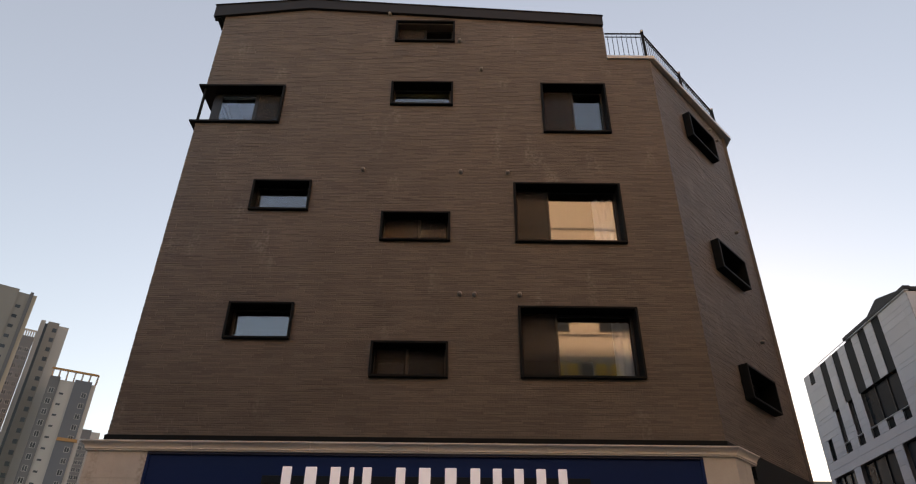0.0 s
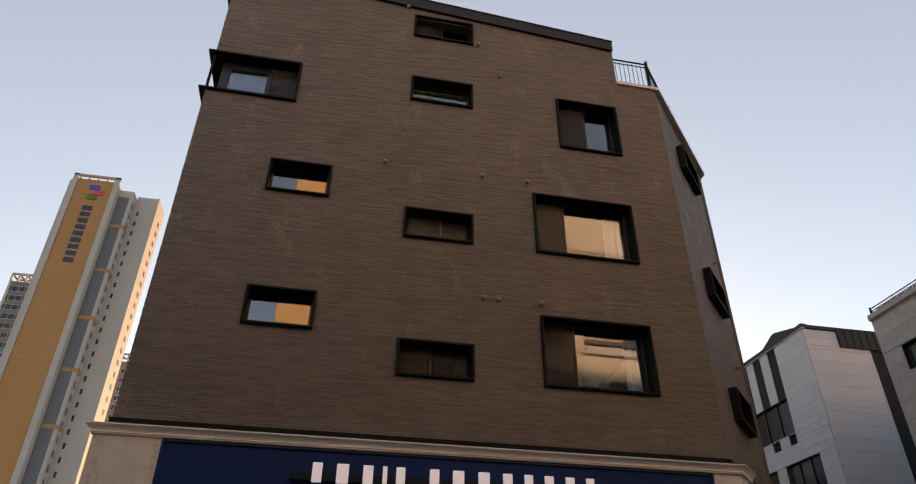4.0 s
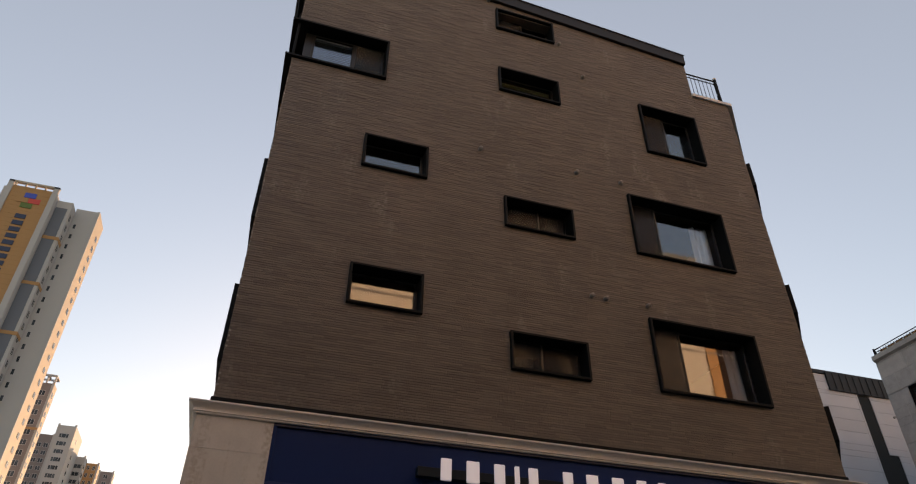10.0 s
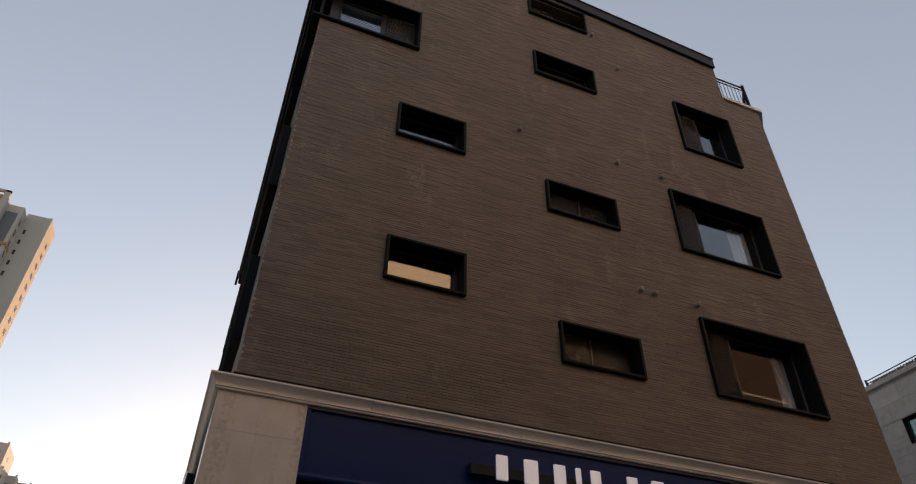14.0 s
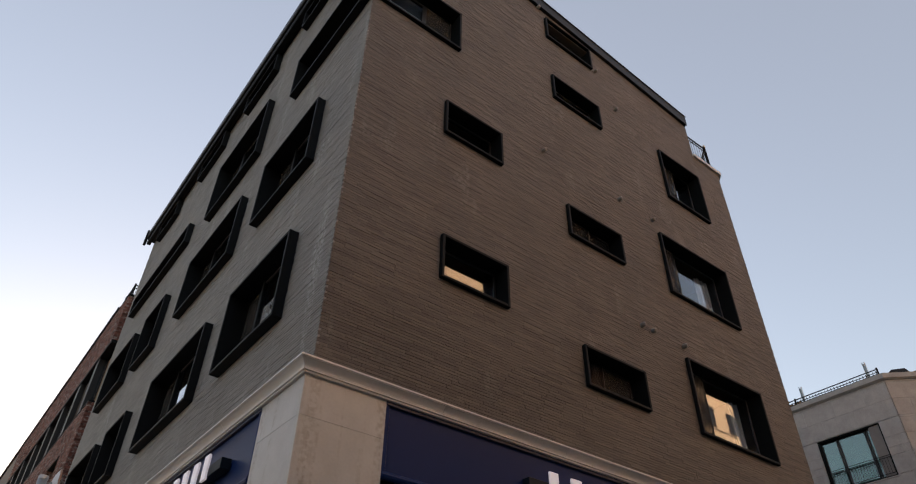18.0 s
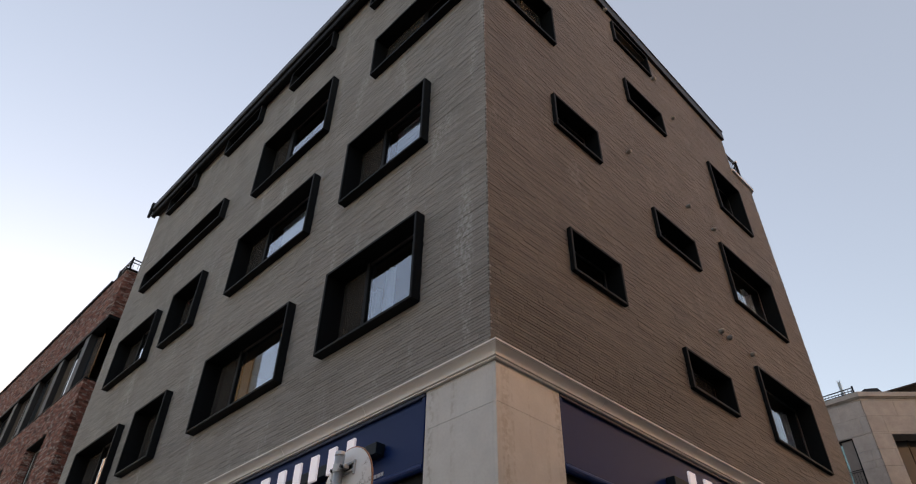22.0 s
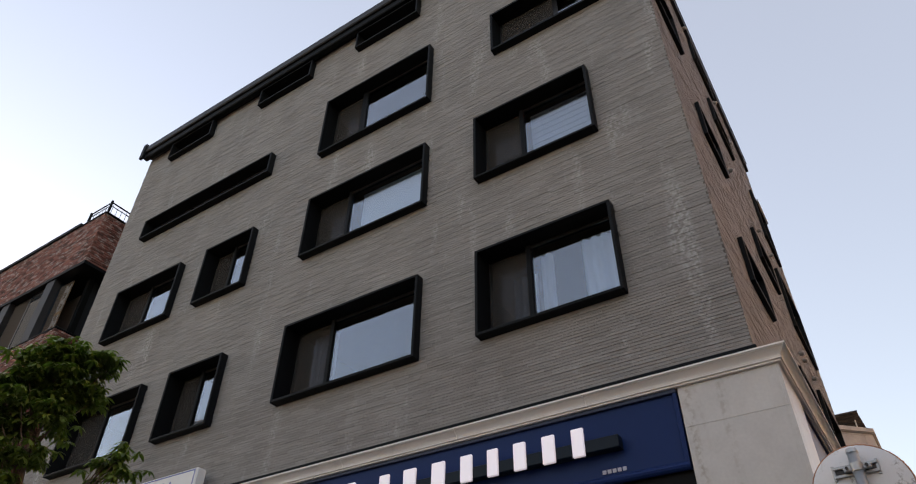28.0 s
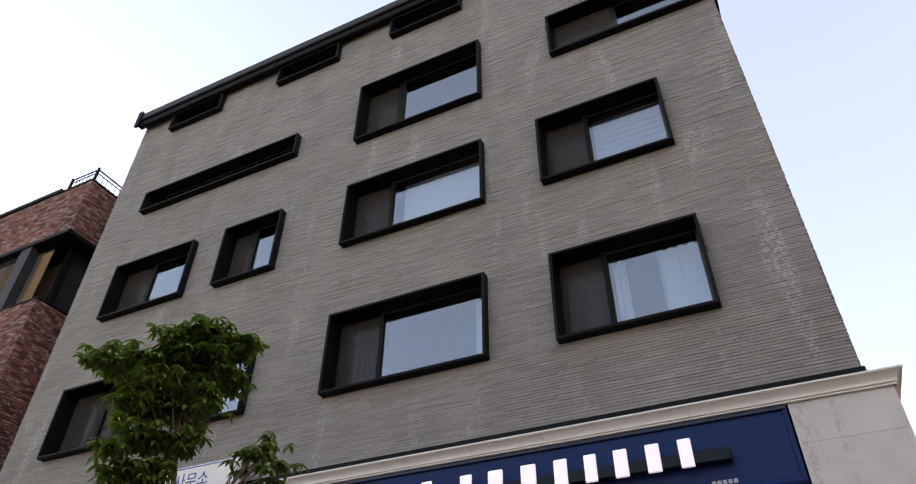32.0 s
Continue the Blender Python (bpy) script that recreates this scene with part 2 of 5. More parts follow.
M_TWHITE = mat("white_tower_paint", (0.40, 0.38, 0.372), 0.85, vary=0.05, scale=0.12, bump=0.0)
M_TCREAM = mat("cream_tower_paint", (0.40, 0.335, 0.27), 0.85, vary=0.05, scale=0.12, bump=0.0)
M_TBLUE = mat("slate_blue_tower_paint", (0.125, 0.135, 0.16), 0.85, vary=0.05, scale=0.15, bump=0.0)
M_TGREY = mat("mauve_grey_tower_paint", (0.20, 0.165, 0.16), 0.85, vary=0.06, scale=0.15, bump=0.0)
M_TMID = mat("mid_grey_tower_paint", (0.24, 0.222, 0.208), 0.85, vary=0.05, scale=0.15, bump=0.0)
M_TDARK = mat("dark_grey_tower_paint", (0.13, 0.13, 0.14), 0.85, vary=0.06, scale=0.15, bump=0.0)
M_TWIN = mat("far_window_glass", (0.035, 0.042, 0.05), 0.12, vary=0.1, bump=0.0, per="object", spread=0.5, shine=0.3)
M_PANE = mat("coated_window_glass", (0.03, 0.035, 0.04), 0.03, vary=0.05, bump=0.0, shine=0.9)
M_BEIGE = mat("beige_render", (0.49, 0.43, 0.35), 0.85, vary=0.08, scale=0.6)
M_YELLOW = mat("yellow_sign", (0.75, 0.48, 0.06), 0.5, vary=0.03)
M_OCHRE = mat("ochre_render", (0.50, 0.33, 0.17), 0.85, vary=0.08, scale=0.6)
M_BLUE = mat("blue_print", (0.03, 0.06, 0.38), 0.5, vary=0.02, bump=0)
M_RED = mat("red_print", (0.55, 0.05, 0.03), 0.5, vary=0.02, bump=0)
M_DULLRED = mat("faded_red_panel", (0.27, 0.06, 0.045), 0.6, vary=0.06, bump=0.02)
M_BOXWHITE = mat("sign_face_white", (0.80, 0.80, 0.78), 0.4, vary=0.03, bump=0)
M_MIRROR = mat("mirror_face", (0.85, 0.87, 0.88), 0.03, 1.0, vary=0.0, bump=0)
M_ORANGE = mat("orange_plastic", (0.36, 0.16, 0.08), 0.5, vary=0.06, bump=0)


# ---- building blocks ----
class Geo:
    def __init__(self):
        self.v, self.f = [], []

    def box(self, x0, x1, y0, y1, z0, z1, c=0.0):
        b = len(self.v)
        if not c:
            self.v += [(x, y, z) for z in (z0, z1) for y in (y0, y1) for x in (x0, x1)]
            self.f += [tuple(b + i for i in q) for q in ((0, 2, 3, 1), (4, 5, 7, 6), (0, 1, 5, 4), (2, 6, 7, 3), (0, 4, 6, 2), (1, 3, 7, 5))]
            return self
        lim, mid = ((x0, x1), (y0, y1), (z0, z1)), {}
        for sx in (0, 1):
            for sy in (0, 1):
                for sz in (0, 1):
                    s = (sx, sy, sz)
                    for a in range(3):
                        p = [lim[k][s[k]] + (0 if k == a else c * (1 - 2 * s[k])) for k in range(3)]
                        mid[s, a] = len(self.v)
                        self.v.append(tuple(p))
        quads = []
        for a in range(3):
            o = [k for k in range(3) if k != a]
            for side in (0, 1):
                q = []
                for i, j in ((0, 0), (1, 0), (1, 1), (0, 1)):
                    s = [0, 0, 0]
                    s[a], s[o[0]], s[o[1]] = side, i, j
                    q.append(mid[tuple(s), a])
                quads.append(q)
        for a in range(3):
            o = [k for k in range(3) if k != a]
            for i in (0, 1):
                for j in (0, 1):
                    s0, s1 = [0, 0, 0], [0, 0, 0]
                    s0[o[0]] = s1[o[0]] = i
                    s0[o[1]] = s1[o[1]] = j
                    s1[a] = 1
                    s0, s1 = tuple(s0), tuple(s1)
                    quads.append([mid[s0, o[0]], mid[s1, o[0]], mid[s1, o[1]], mid[s0, o[1]]])
        for s in {k[0] for k in mid}:
            quads.append([mid[s, 0], mid[s, 1], mid[s, 2]])
        centre = Vector([(a + d) / 2 for a, d in lim])
        for q in quads:
            p = [Vector(self.v[i]) for i in q]
            nrm = (p[1] - p[0]).cross(p[2] - p[0])
            self.f.append(tuple(q if nrm.dot(p[0] - centre) > 0 else q[::-1]))
        return self

    def prism(self, poly, d0, d1, axis="y"):
        """A polygon of (a, b) pushed from d0 to d1 along the axis."""
        b, k = len(self.v), len(poly)
        place = {"y": lambda a, c, d: (a, d, c), "x": lambda a, c, d: (d, a, c), "z": lambda a, c, d: (a, c, d)}[axis]
        for d in (d0, d1):
            self.v += [place(a, c, d) for a, c in poly]
        self.f += [tuple(range(b, b + k)), tuple(range(b + 2 * k - 1, b + k - 1, -1))]
        self.f += [(b + i, b + k + i, b + k + (i + 1) % k, b + (i + 1) % k) for i in range(k)]
        return self

    def tube(self, path, radii, n=8):
        """A round tube through points, with a radius at each."""
        b = len(self.v)
        pts = [Vector(p) for p in path]
        for i, p in enumerate(pts):
            way = (pts[min(i + 1, len(pts) - 1)] - pts[max(i - 1, 0)]).normalized()
            side = way.cross(Vector((0.31, 0.87, 0.38)) if abs(way.z) > 0.7 else Vector((0, 0, 1))).normalized()
            up = side.cross(way)
            for k in range(n):
                a = 2 * math.pi * k / n
                self.v.append(tuple(p + radii[i] * (math.cos(a) * side + math.sin(a) * up)))
        for i in range(len(pts) - 1):
            for k in range(n):
                self.f.append((b + i * n + k, b + i * n + (k + 1) % n, b + (i + 1) * n + (k + 1) % n, b + (i + 1) * n + k))
        self.f += [tuple(b + k for k in range(n))[::-1], tuple(b + (len(pts) - 1) * n + k for k in range(n))]
        return self


def part(name, geo, material, parent=None, label="", smooth=False):
    me = bpy.data.meshes.new(name)
    me.from_pydata(geo.v, [], geo.f)
    me.materials.append(material)
    if not smooth:
        bm = bmesh.new()
        bm.from_mesh(me)
        if len(bm.faces) < 4000:
            bmesh.ops.recalc_face_normals(bm, faces=bm.faces)
        bm.to_mesh(me)
        bm.free()
    else:
        me.polygons.foreach_set("use_smooth", [True] * len(me.polygons))
    ob = new(name, me)
    ob.parent = parent
    if label:
        ob["label"] = label
    return ob


def shared(name, me, parent, m):
    ob = new(name, me)
    ob.parent = parent
    ob.matrix_local = m
    return ob


def thing(name, label, category, m=None, group="", kind=""):
    ob = new(name)
    if m is not None:
        ob.matrix_world = m
    return tagged(ob, label, category, group, kind)


def clear_of(u0, u1, z0, z1, holes):
    """The stretches of u between u0 and u1 that no hole covers at this height."""
    spans = [(u0, u1)]
    for a, b, lo, hi in holes:
        if min(z1, hi) - max(z0, lo) > 0.35 * (z1 - z0):
            spans = [s for p, q in spans for s in ((p, min(q, a)), (max(p, b), q)) if s[1] - s[0] > 0.015]
    return spans


def wall_geo(u0, u1, z0, z1, holes, y0, y1):
    """A wall as boxes round its openings."""
    g = Geo()
    zs = sorted({z0, z1, *[min(max(h[k], z0), z1) for h in holes for k in (2, 3)]})
    for lo, hi in zip(zs, zs[1:]):
        for a, b in clear_of(u0, u1, lo, hi, holes):
            g.box(a, b, y0, y1, lo, hi)
    return g


def brick_courses(u0, u1, z0, top, holes, size, course, gap, depth, rng, bond=0.5, edge=0.0, head=1.0):
    """Bricks as (u0, u1, z0, z1, y_face): clipped at openings and under the line top(u)."""
    out, row, z = [], 0, z0
    zmax = max(top(u0 + (u1 - u0) * k / 20) for k in range(21))
    while z + course * 0.6 < zmax:
        start = u0 - size * rng.uniform(0, 1) if bond is None else u0 - size * (bond * (row % 2)) - size * 0.02 * rng.random()
        for a, b in clear_of(u0 - edge * (row % 2), u1 + edge * ((row + 1) % 2), z, z + course, holes):
            k = math.floor((a - start) / size)
            while start + k * size < b:
                p, q = max(a, start + k * size), min(b, start + (k + 1) * size)
                k += 1
                if q - p > 0.03 and z + course * 0.4 < top((p + q) / 2):
                    out.append((p, q - gap * head, z, z + course - gap, -depth * (rng.uniform(0.35, 1.0) if rng.random() < 0.42 else rng.uniform(0, 0.2))))
        z += course
        row += 1
    return out


SKEW = 0.4  # degrees by which the front wall leans off the square
SY, WXX = 11.085, -5.46


def front(x, y):
    """The y of a line along the front that passes y at the corner."""
    return y + (x - WXX) * math.tan(radians(SKEW))


S_WALL, W_WALL, F_WALL = pose(0, front(0, SY), 0, 0, 0, SKEW), pose(WXX, 0, 0, 0, 0, -90), pose(5.0, front(5.0, SY), 0, 0, 0, 47)
FACET = 3.93
S_HOLES = {"A1": (-3.86, -2.63, 6.78, 7.53), "A2": (-3.88, -2.65, 9.65, 10.42), "B1": (-1.13, 0.28, 6.07, 6.76), "B2": (-1.14, 0.28, 8.94, 9.64),
           "B3": (-1.15, 0.29, 12.61, 13.34), "C1": (1.58, 3.82, 6.08, 7.50), "C2": (1.59, 3.83, 8.93, 10.41), "C3": (2.32, 3.83, 11.83, 13.33),
           "E": (-1.16, 0.31, 14.72, 15.45), "A3": (-5.6, -3.60, 12.03, 13.17)}
W_HOLES = {"P1": (-14.36, -12.27, 6.09, 7.51), "P2": (-14.37, -12.29, 8.97, 10.40), "Q1": (-18.14, -15.37, 6.10, 7.51), "Q2": (-18.16, -15.37, 8.98, 10.40),
           "Q3": (-18.18, -15.39, 11.66, 13.33), "R1": (-21.10, -19.65, 6.12, 7.47), "R2": (-21.11, -19.67, 9.00, 10.40), "S1": (-24.30, -21.90, 6.10, 7.47),
           "S2": (-24.17, -21.93, 9.05, 10.41), "L3": (-24.16, -19.70, 12.00, 12.60), "T1": (-24.30, -22.60, 14.92, 15.50), "T2": (-20.80, -19.02, 14.90, 15.48),
           "T3": (-17.60, -15.82, 14.86, 15.45), "T4": (-14.40, -12.62, 14.84, 15.43), "P3": (-13.98, -11.0, 12.03, 13.17)}
F_HOLES = {"D1": (1.34, 2.72, 6.08, 6.78), "D2": (1.34, 2.72, 8.94, 9.66), "D3": (1.34, 2.72, 12.60, 13.34)}


def s_top(u):
    if u > 4.0:
        return 14.19
    return 15.54 + (u + 5.6) * 0.15 if u < -3.35 else 15.88 - (u + 3.35) * 0.07


# ---- ground and streets ----
ground = tagged(part("ground", Geo().box(-900, 900, -700, 1300, -0.5, -0.02), M_GROUND), "dry open ground reaching the horizon", "ground", kind="structure")
tagged(part("road", Geo().box(-60, 60, -4.5, 7.0, -0.02, 0.0).box(-16.5, -9.8, 7.0, 60, -0.02, 0.0).box(10.0, 17.0, 7.0, 60, -0.02, 0.0), M_ASPHALT), "grey asphalt street round the corner building", "road", kind="structure")
tagged(part("pavement", Geo().box(-9.6, 9.8, 7.2, 25.4, -0.02, 0.13), M_PAVE), "concrete pavement slab round the corner building", "pavement", kind="structure")
kerb = Geo()
for k in range(19):
    kerb.box(-9.8 + k * 1.03, -9.8 + k * 1.03 + 1.02, 7.0, 7.19, -0.02, 0.14, 0.015)
tagged(part("kerb", kerb, M_PAVE), "pale granite kerb stones along the pavement", "kerb", kind="structure")

# ---- main building: shell, floors, rooms ----
holes_s, holes_w, holes_f = [*S_HOLES.values(), (4.0, 5.5, 14.25, 17.0)], list(W_HOLES.values()), list(F_HOLES.values())
wall_south = thing("wall_south", "front wall of long thin grey-brown bricks", "wall", S_WALL, kind="structure")
wall_west = thing("wall_west", "side wall of long thin grey-brown bricks with pale lime stains", "wall", W_WALL, kind="structure")
wall_facet = thing("wall_corner_facet", "angled corner wall of long thin grey-brown bricks", "wall", F_WALL, kind="structure")
bs = wall_geo(WXX + 0.02, 4.0, 4.9, 15.38, holes_s, 0.004, 0.30)
bs.box(4.0, 4.99, 0.004, 0.30, 4.9, 14.2)
bs.prism([(WXX + 0.02, 15.38), (4.0, 15.38), (4.0, 15.40), (-3.35, 15.90), (WXX + 0.02, 15.6)], 0.004, 0.30)
part("backing", bs, M_MORTAR, wall_south)
part("backing", wall_geo(-25.45, -SY - 0.02, 4.9, 15.55, holes_w, 0.004, 0.30), M_MORTAR, wall_west)
part("backing", wall_geo(0.0, FACET, 4.4, 14.2, holes_f, 0.004, 0.30), M_MORTAR, wall_facet)
tagged(part("wall_east", Geo().box(7.44, 7.72, 13.98, 25.45, 0, 14.2), M_MORTAR), "plain rendered back wall of the building", "wall", kind="structure")
tagged(part("wall_north", Geo().box(-5.38, 7.72, 25.17, 25.44, 0, 14.2).box(-5.38, 4.0, 25.17, 25.44, 14.2, 15.4), M_MORTAR), "plain rendered back wall of the building", "wall", kind="structure")
tagged(part("wall_penthouse", Geo().box(3.72, 4.0, 11.45, 25.15, 14.2, 15.36), M_MORTAR), "plain side wall of the top storey beside the terrace", "wall", kind="structure")
plan = [(-5.2, 11.4), (4.9, 11.4), (7.45, 14.1), (7.45, 25.2), (-5.2, 25.2)]
for k, z in enumerate((4.95, 8.05, 10.95, 13.95)):
    tagged(part("floor_slab", Geo().prism(plan, z - 0.2, z, "z"), M_FLOOR), "storey floor slab with wooden finish", "floor", kind="structure")
core = Geo()
core.box(-2.2, 3.6, 14.6, 14.75, 4.95, 15.3).box(-2.2, -2.05, 14.75, 25.1, 4.95, 15.3).box(-5.15, -2.2, 15.0, 15.1, 4.95, 13.9).box(-5.15, -2.2, 18.6, 18.7, 4.95, 13.9).box(-5.15, -2.2, 21.4, 21.5, 4.95, 13.9)
core.box(0.6, 0.7, 11.45, 14.6, 4.95, 13.9).box(-2.2, -2.1, 11.45, 14.6, 4.95, 13.9).box(4.4, 4.5, 11.5, 17, 4.95, 13.9)
tagged(part("inner_wall", core, M_ROOM), "plain plastered rooms behind the windows", "wall", kind="structure")

# roof of the top storey
roof = thing("roof", "low-pitched dark metal roof with a deep fascia", "roof", kind="structure")
part("roof_slab", Geo().prism([(-5.58, 15.6), (-3.35, 15.91), (4.0, 15.40), (4.0, 15.58), (-3.35, 16.1), (-5.58, 15.84)], 11.2, 25.45), M_ROOF, roof)
fas = Geo().prism([(-5.74, 15.52), (-3.35, 15.87), (-3.35, 16.18), (-5.74, 15.92)], -0.075, 0.1)
fas.prism([(-3.35, 15.87), (4.0, 15.35), (4.0, 15.665), (-3.35, 16.18)], -0.075, 0.1)
part("front_fascia", fas, M_ROOF, roof, "black metal front fascia").matrix_local = S_WALL
lip = [(-5.76, 15.922), (-3.35, 16.182), (4.02, 15.667), (4.02, 15.69), (-3.35, 16.205), (-5.76, 15.945)]
part("coping", Geo().prism(lip, -0.095, 0.3), M_ROOF, roof).matrix_local = S_WALL
part("coping", Geo().prism([(x + (0.03 if x < -5 else 0), z - 0.004) for x, z in lip], 11.4, 25.5), M_ROOF, roof)
part("gutter", Geo().prism([(-5.56, 15.50), (-5.66, 15.50), (-5.68, 15.53), (-5.68, 15.68), (-5.56, 15.68)], 11.06, 25.5), M_FRAME, roof, "black box gutter under the eave")
part("eave_fascia", Geo().prism([(-5.56, 15.70), (-5.72, 15.70), (-5.74, 15.73), (-5.74, 15.92), (-5.56, 15.92)], 11.06, 25.5), M_ROOF, roof)
part("end_cap", Geo().box(-5.78, -5.70, 25.42, 25.56, 15.45, 16.02, 0.01), M_FRAME, roof)

# terrace parapet with stone coping and railing
para = thing("terrace_parapet", "pale brown stone coping on the terrace parapet", "parapet", kind="structure")
cp = Geo().prism([(3.98, 11.10), (5.10, 11.11), (7.92, 14.03), (7.92, 25.5), (7.52, 25.5), (7.52, 14.2), (4.94, 11.5), (3.98, 11.5)], 14.19, 14.28, "z")
part("coping", cp, M_STONE, para)


def railing(label, pts, z0, z1, posts, spacing, category="railing", cap=True, bar=0.008):
    ob = thing("railing", label, category)
    for i, (a, b) in enumerate(zip(pts, pts[1:])):
        a, b = Vector((*a, 0)), Vector((*b, 0))
        for z, r in ((z1, 0.022), (z1 - 0.12, 0.014), (z0 + 0.08, 0.016)):
            part("rail", Geo().tube([a + Vector((0, 0, z)), b + Vector((0, 0, z))], [r, r], 6), M_FRAME, ob)
        k = max(1, int((b - a).length / spacing))
        me = Geo().tube([(0, 0, z0 + 0.08), (0, 0, z1 - 0.06)], [bar, bar], 5)
        first = part("baluster", me, M_FRAME, ob)
        first.matrix_local = Matrix.Translation(a + (b - a) * (0.5 / k))
        for j in range(1, k):
            shared("baluster", first.data, ob, Matrix.Translation(a + (b - a) * ((j + 0.5) / k)))
    for p in posts:
        part("post", Geo().box(p[0] - 0.03, p[0] + 0.03, p[1] - 0.03, p[1] + 0.03, z0, z1 + 0.06, 0.005), M_FRAME, ob)
        if cap:
            part("cap", Geo().box(p[0] - 0.035, p[0] + 0.035, p[1] - 0.035, p[1] + 0.035, z1 + 0.06, z1 + 0.12, 0.005), M_STONE, ob)
    return ob


railing("black metal terrace railing with slim balusters", [(4.06, 11.3), (5.0, 11.3), (7.62, 14.1), (7.62, 25.3)], 14.28, 15.27, [(5.0, 11.3), (6.31, 12.7), (7.62, 14.1)], 0.11)

# ---- windows of the main building ----
COUNT = [0]


def fr(parent, u0, u1, y0, y1, z0, z1, t, names=("jamb", "jamb", "head", "sill"), material=None, c=0.006):
    """Four plates round an opening."""
    material = material or M_FRAME
    part(names[0], Geo().box(u0, u0 + t, y0, y1, z0, z1, c), material, parent)
    part(names[1], Geo().box(u1 - t, u1, y0, y1, z0, z1, c), material, parent)
    part(names[2], Geo().box(u0 + t, u1 - t, y0, y1, z1 - t, z1, c), material, parent)
    part(names[3], Geo().box(u0 + t, u1 - t, y0, y1, z0, z0 + t, c), material, parent)


def pane(parent, u0, u1, y, z0, z1, material=None):
    ob = part("pane", Geo().box(u0, u1, y, y + 0.012, z0, z1), material or M_GLASS, parent)
    ob.visible_shadow = False
    return ob


def window(m, hole, split=(), screen=(), label="black metal box frame window with sliding panes", proud=0.145, depth=0.24, glazing=None, ahead=False, post=0.075):
    """A deep metal box round recessed sashes. split: where the mullions stand; screen: which lights have an insect screen;
    ahead: the clear light slides in the outer track, behind a meeting stile as wide as post."""
    COUNT[0] += 1
    u0, u1, z0, z1 = hole
    ob = thing("window_%d" % COUNT[0], label, "window", m, kind="structure")
    fr(ob, u0, u1, -proud, depth, z0, z1, 0.045)
    a, b, lo, hi = u0 + 0.045, u1 - 0.045, z0 + 0.045, z1 - 0.045
    cuts = [a, *[a + (b - a) * s for s in split], b]
    for i, (p, q) in enumerate(zip(cuts, cuts[1:])):
        y = depth - (0.045 if i in screen else 0.115) if ahead else depth - 0.09 + 0.035 * (i % 2)
        sash = new("sash")
        sash.parent = ob
        fr(sash, p - (0.02 if i else 0), q + (0.02 if i < len(cuts) - 2 else 0), y, y + 0.035, lo, hi, 0.045, ("stile", "stile", "top_rail", "bottom_rail"), M_SASH, 0.004)
        pane(sash, p + 0.03, q - 0.03, y + 0.012, lo + 0.03, hi - 0.03, glazing)
        if ahead and i:
            part("meeting_stile", Geo().box(p - post * 0.6, p + post * 0.4, depth - 0.135, depth - 0.05, lo, hi, 0.006), M_FRAME, sash)
        if i in screen:
            part("screen", Geo().box(p + 0.03, q - 0.02, y - 0.022, y - 0.018, lo + 0.02, hi - 0.02), M_SCREEN, sash, "dark brown insect screen")
    return ob


def curtain(m, u0, u1, y, z0, z1, label="white sheer curtain hanging behind the pane", waves=7.0):
    g, n = Geo(), max(8, int((u1 - u0) * 40))
    for i in range(n + 1):
        u = u0 + (u1 - u0) * i / n
        w = y + 0.03 * math.sin(u * waves * 6.283) + 0.012 * math.sin(u * 17.0 * 6.283 + 1)
        g.v += [(u, w, z0), (u + 0.004, w, z1)]
    g.f += [(2 * i, 2 * i + 2, 2 * i + 3, 2 * i + 1) for i in range(n)]
    ob = part("curtain", g, M_CURTAIN, smooth=True)
    ob.matrix_world = m
    return tagged(ob, label, "curtain", "window curtains")


def blind(m, u0, u1, y, z0, z1, material, label, slat=0.05):
    ob = thing("window_blind", label, "blind", m, "window blinds")
    k = int((z1 - z0) / slat)
    first = part("slat", Geo().prism([(y - 0.018, -0.012), (y - 0.016, -0.012), (y + 0.02, 0.02), (y + 0.018, 0.02)], u0, u1, "x"), material, ob)
    first.matrix_local = Matrix.Translation((0, 0, z0 + slat / 2))
    for j in range(1, k):
        shared("slat", first.data, ob, Matrix.Translation((0, 0, z0 + slat * (j + 0.5))))
    part("head_rail", Geo().box(u0, u1, y - 0.03, y + 0.03, z1, z1 + 0.04), material, ob)
    return ob


TWO = "black metal box frame window with a screened and a clear sliding pane"
for key, split, screen in (("A1", (), ()), ("A2", (), ()), ("B1", (0.46,), (0, 1)), ("B2", (0.55,), (0, 1)), ("B3", (), ()), ("E", (0.5,), (0,)), ("C1", (0.32,), (0,)), ("C2", (0.32,), (0,)), ("C3", (0.5,), (0,))):
    window(S_WALL, S_HOLES[key], split, screen, TWO if split else "small black metal box frame window with one pane", 0.07, 0.29, M_GLASS_FRONT)
for key, split, screen in (("P1", (0.35,), (0,)), ("P2", (0.38,), (0,)), ("Q1", (0.315,), (0,)), ("Q2", (0.31,), (0,)), ("Q3", (0.33,), (0,)), ("R1", (0.47,), (0,)), ("R2", (0.47,), (0,)),
                           ("S1", (0.44,), (0,)), ("S2", (0.44,), (0,)), ("L3", (0.33, 0.72), ()), ("T1", (), ()), ("T2", (), ()), ("T3", (), ()), ("T4", (), ())):
    window(W_WALL, W_HOLES[key], split, screen, "long low black metal box frame window" if key[0] in "LT" else TWO, ahead=True, post=0.15 if key == "Q3" else 0.075)
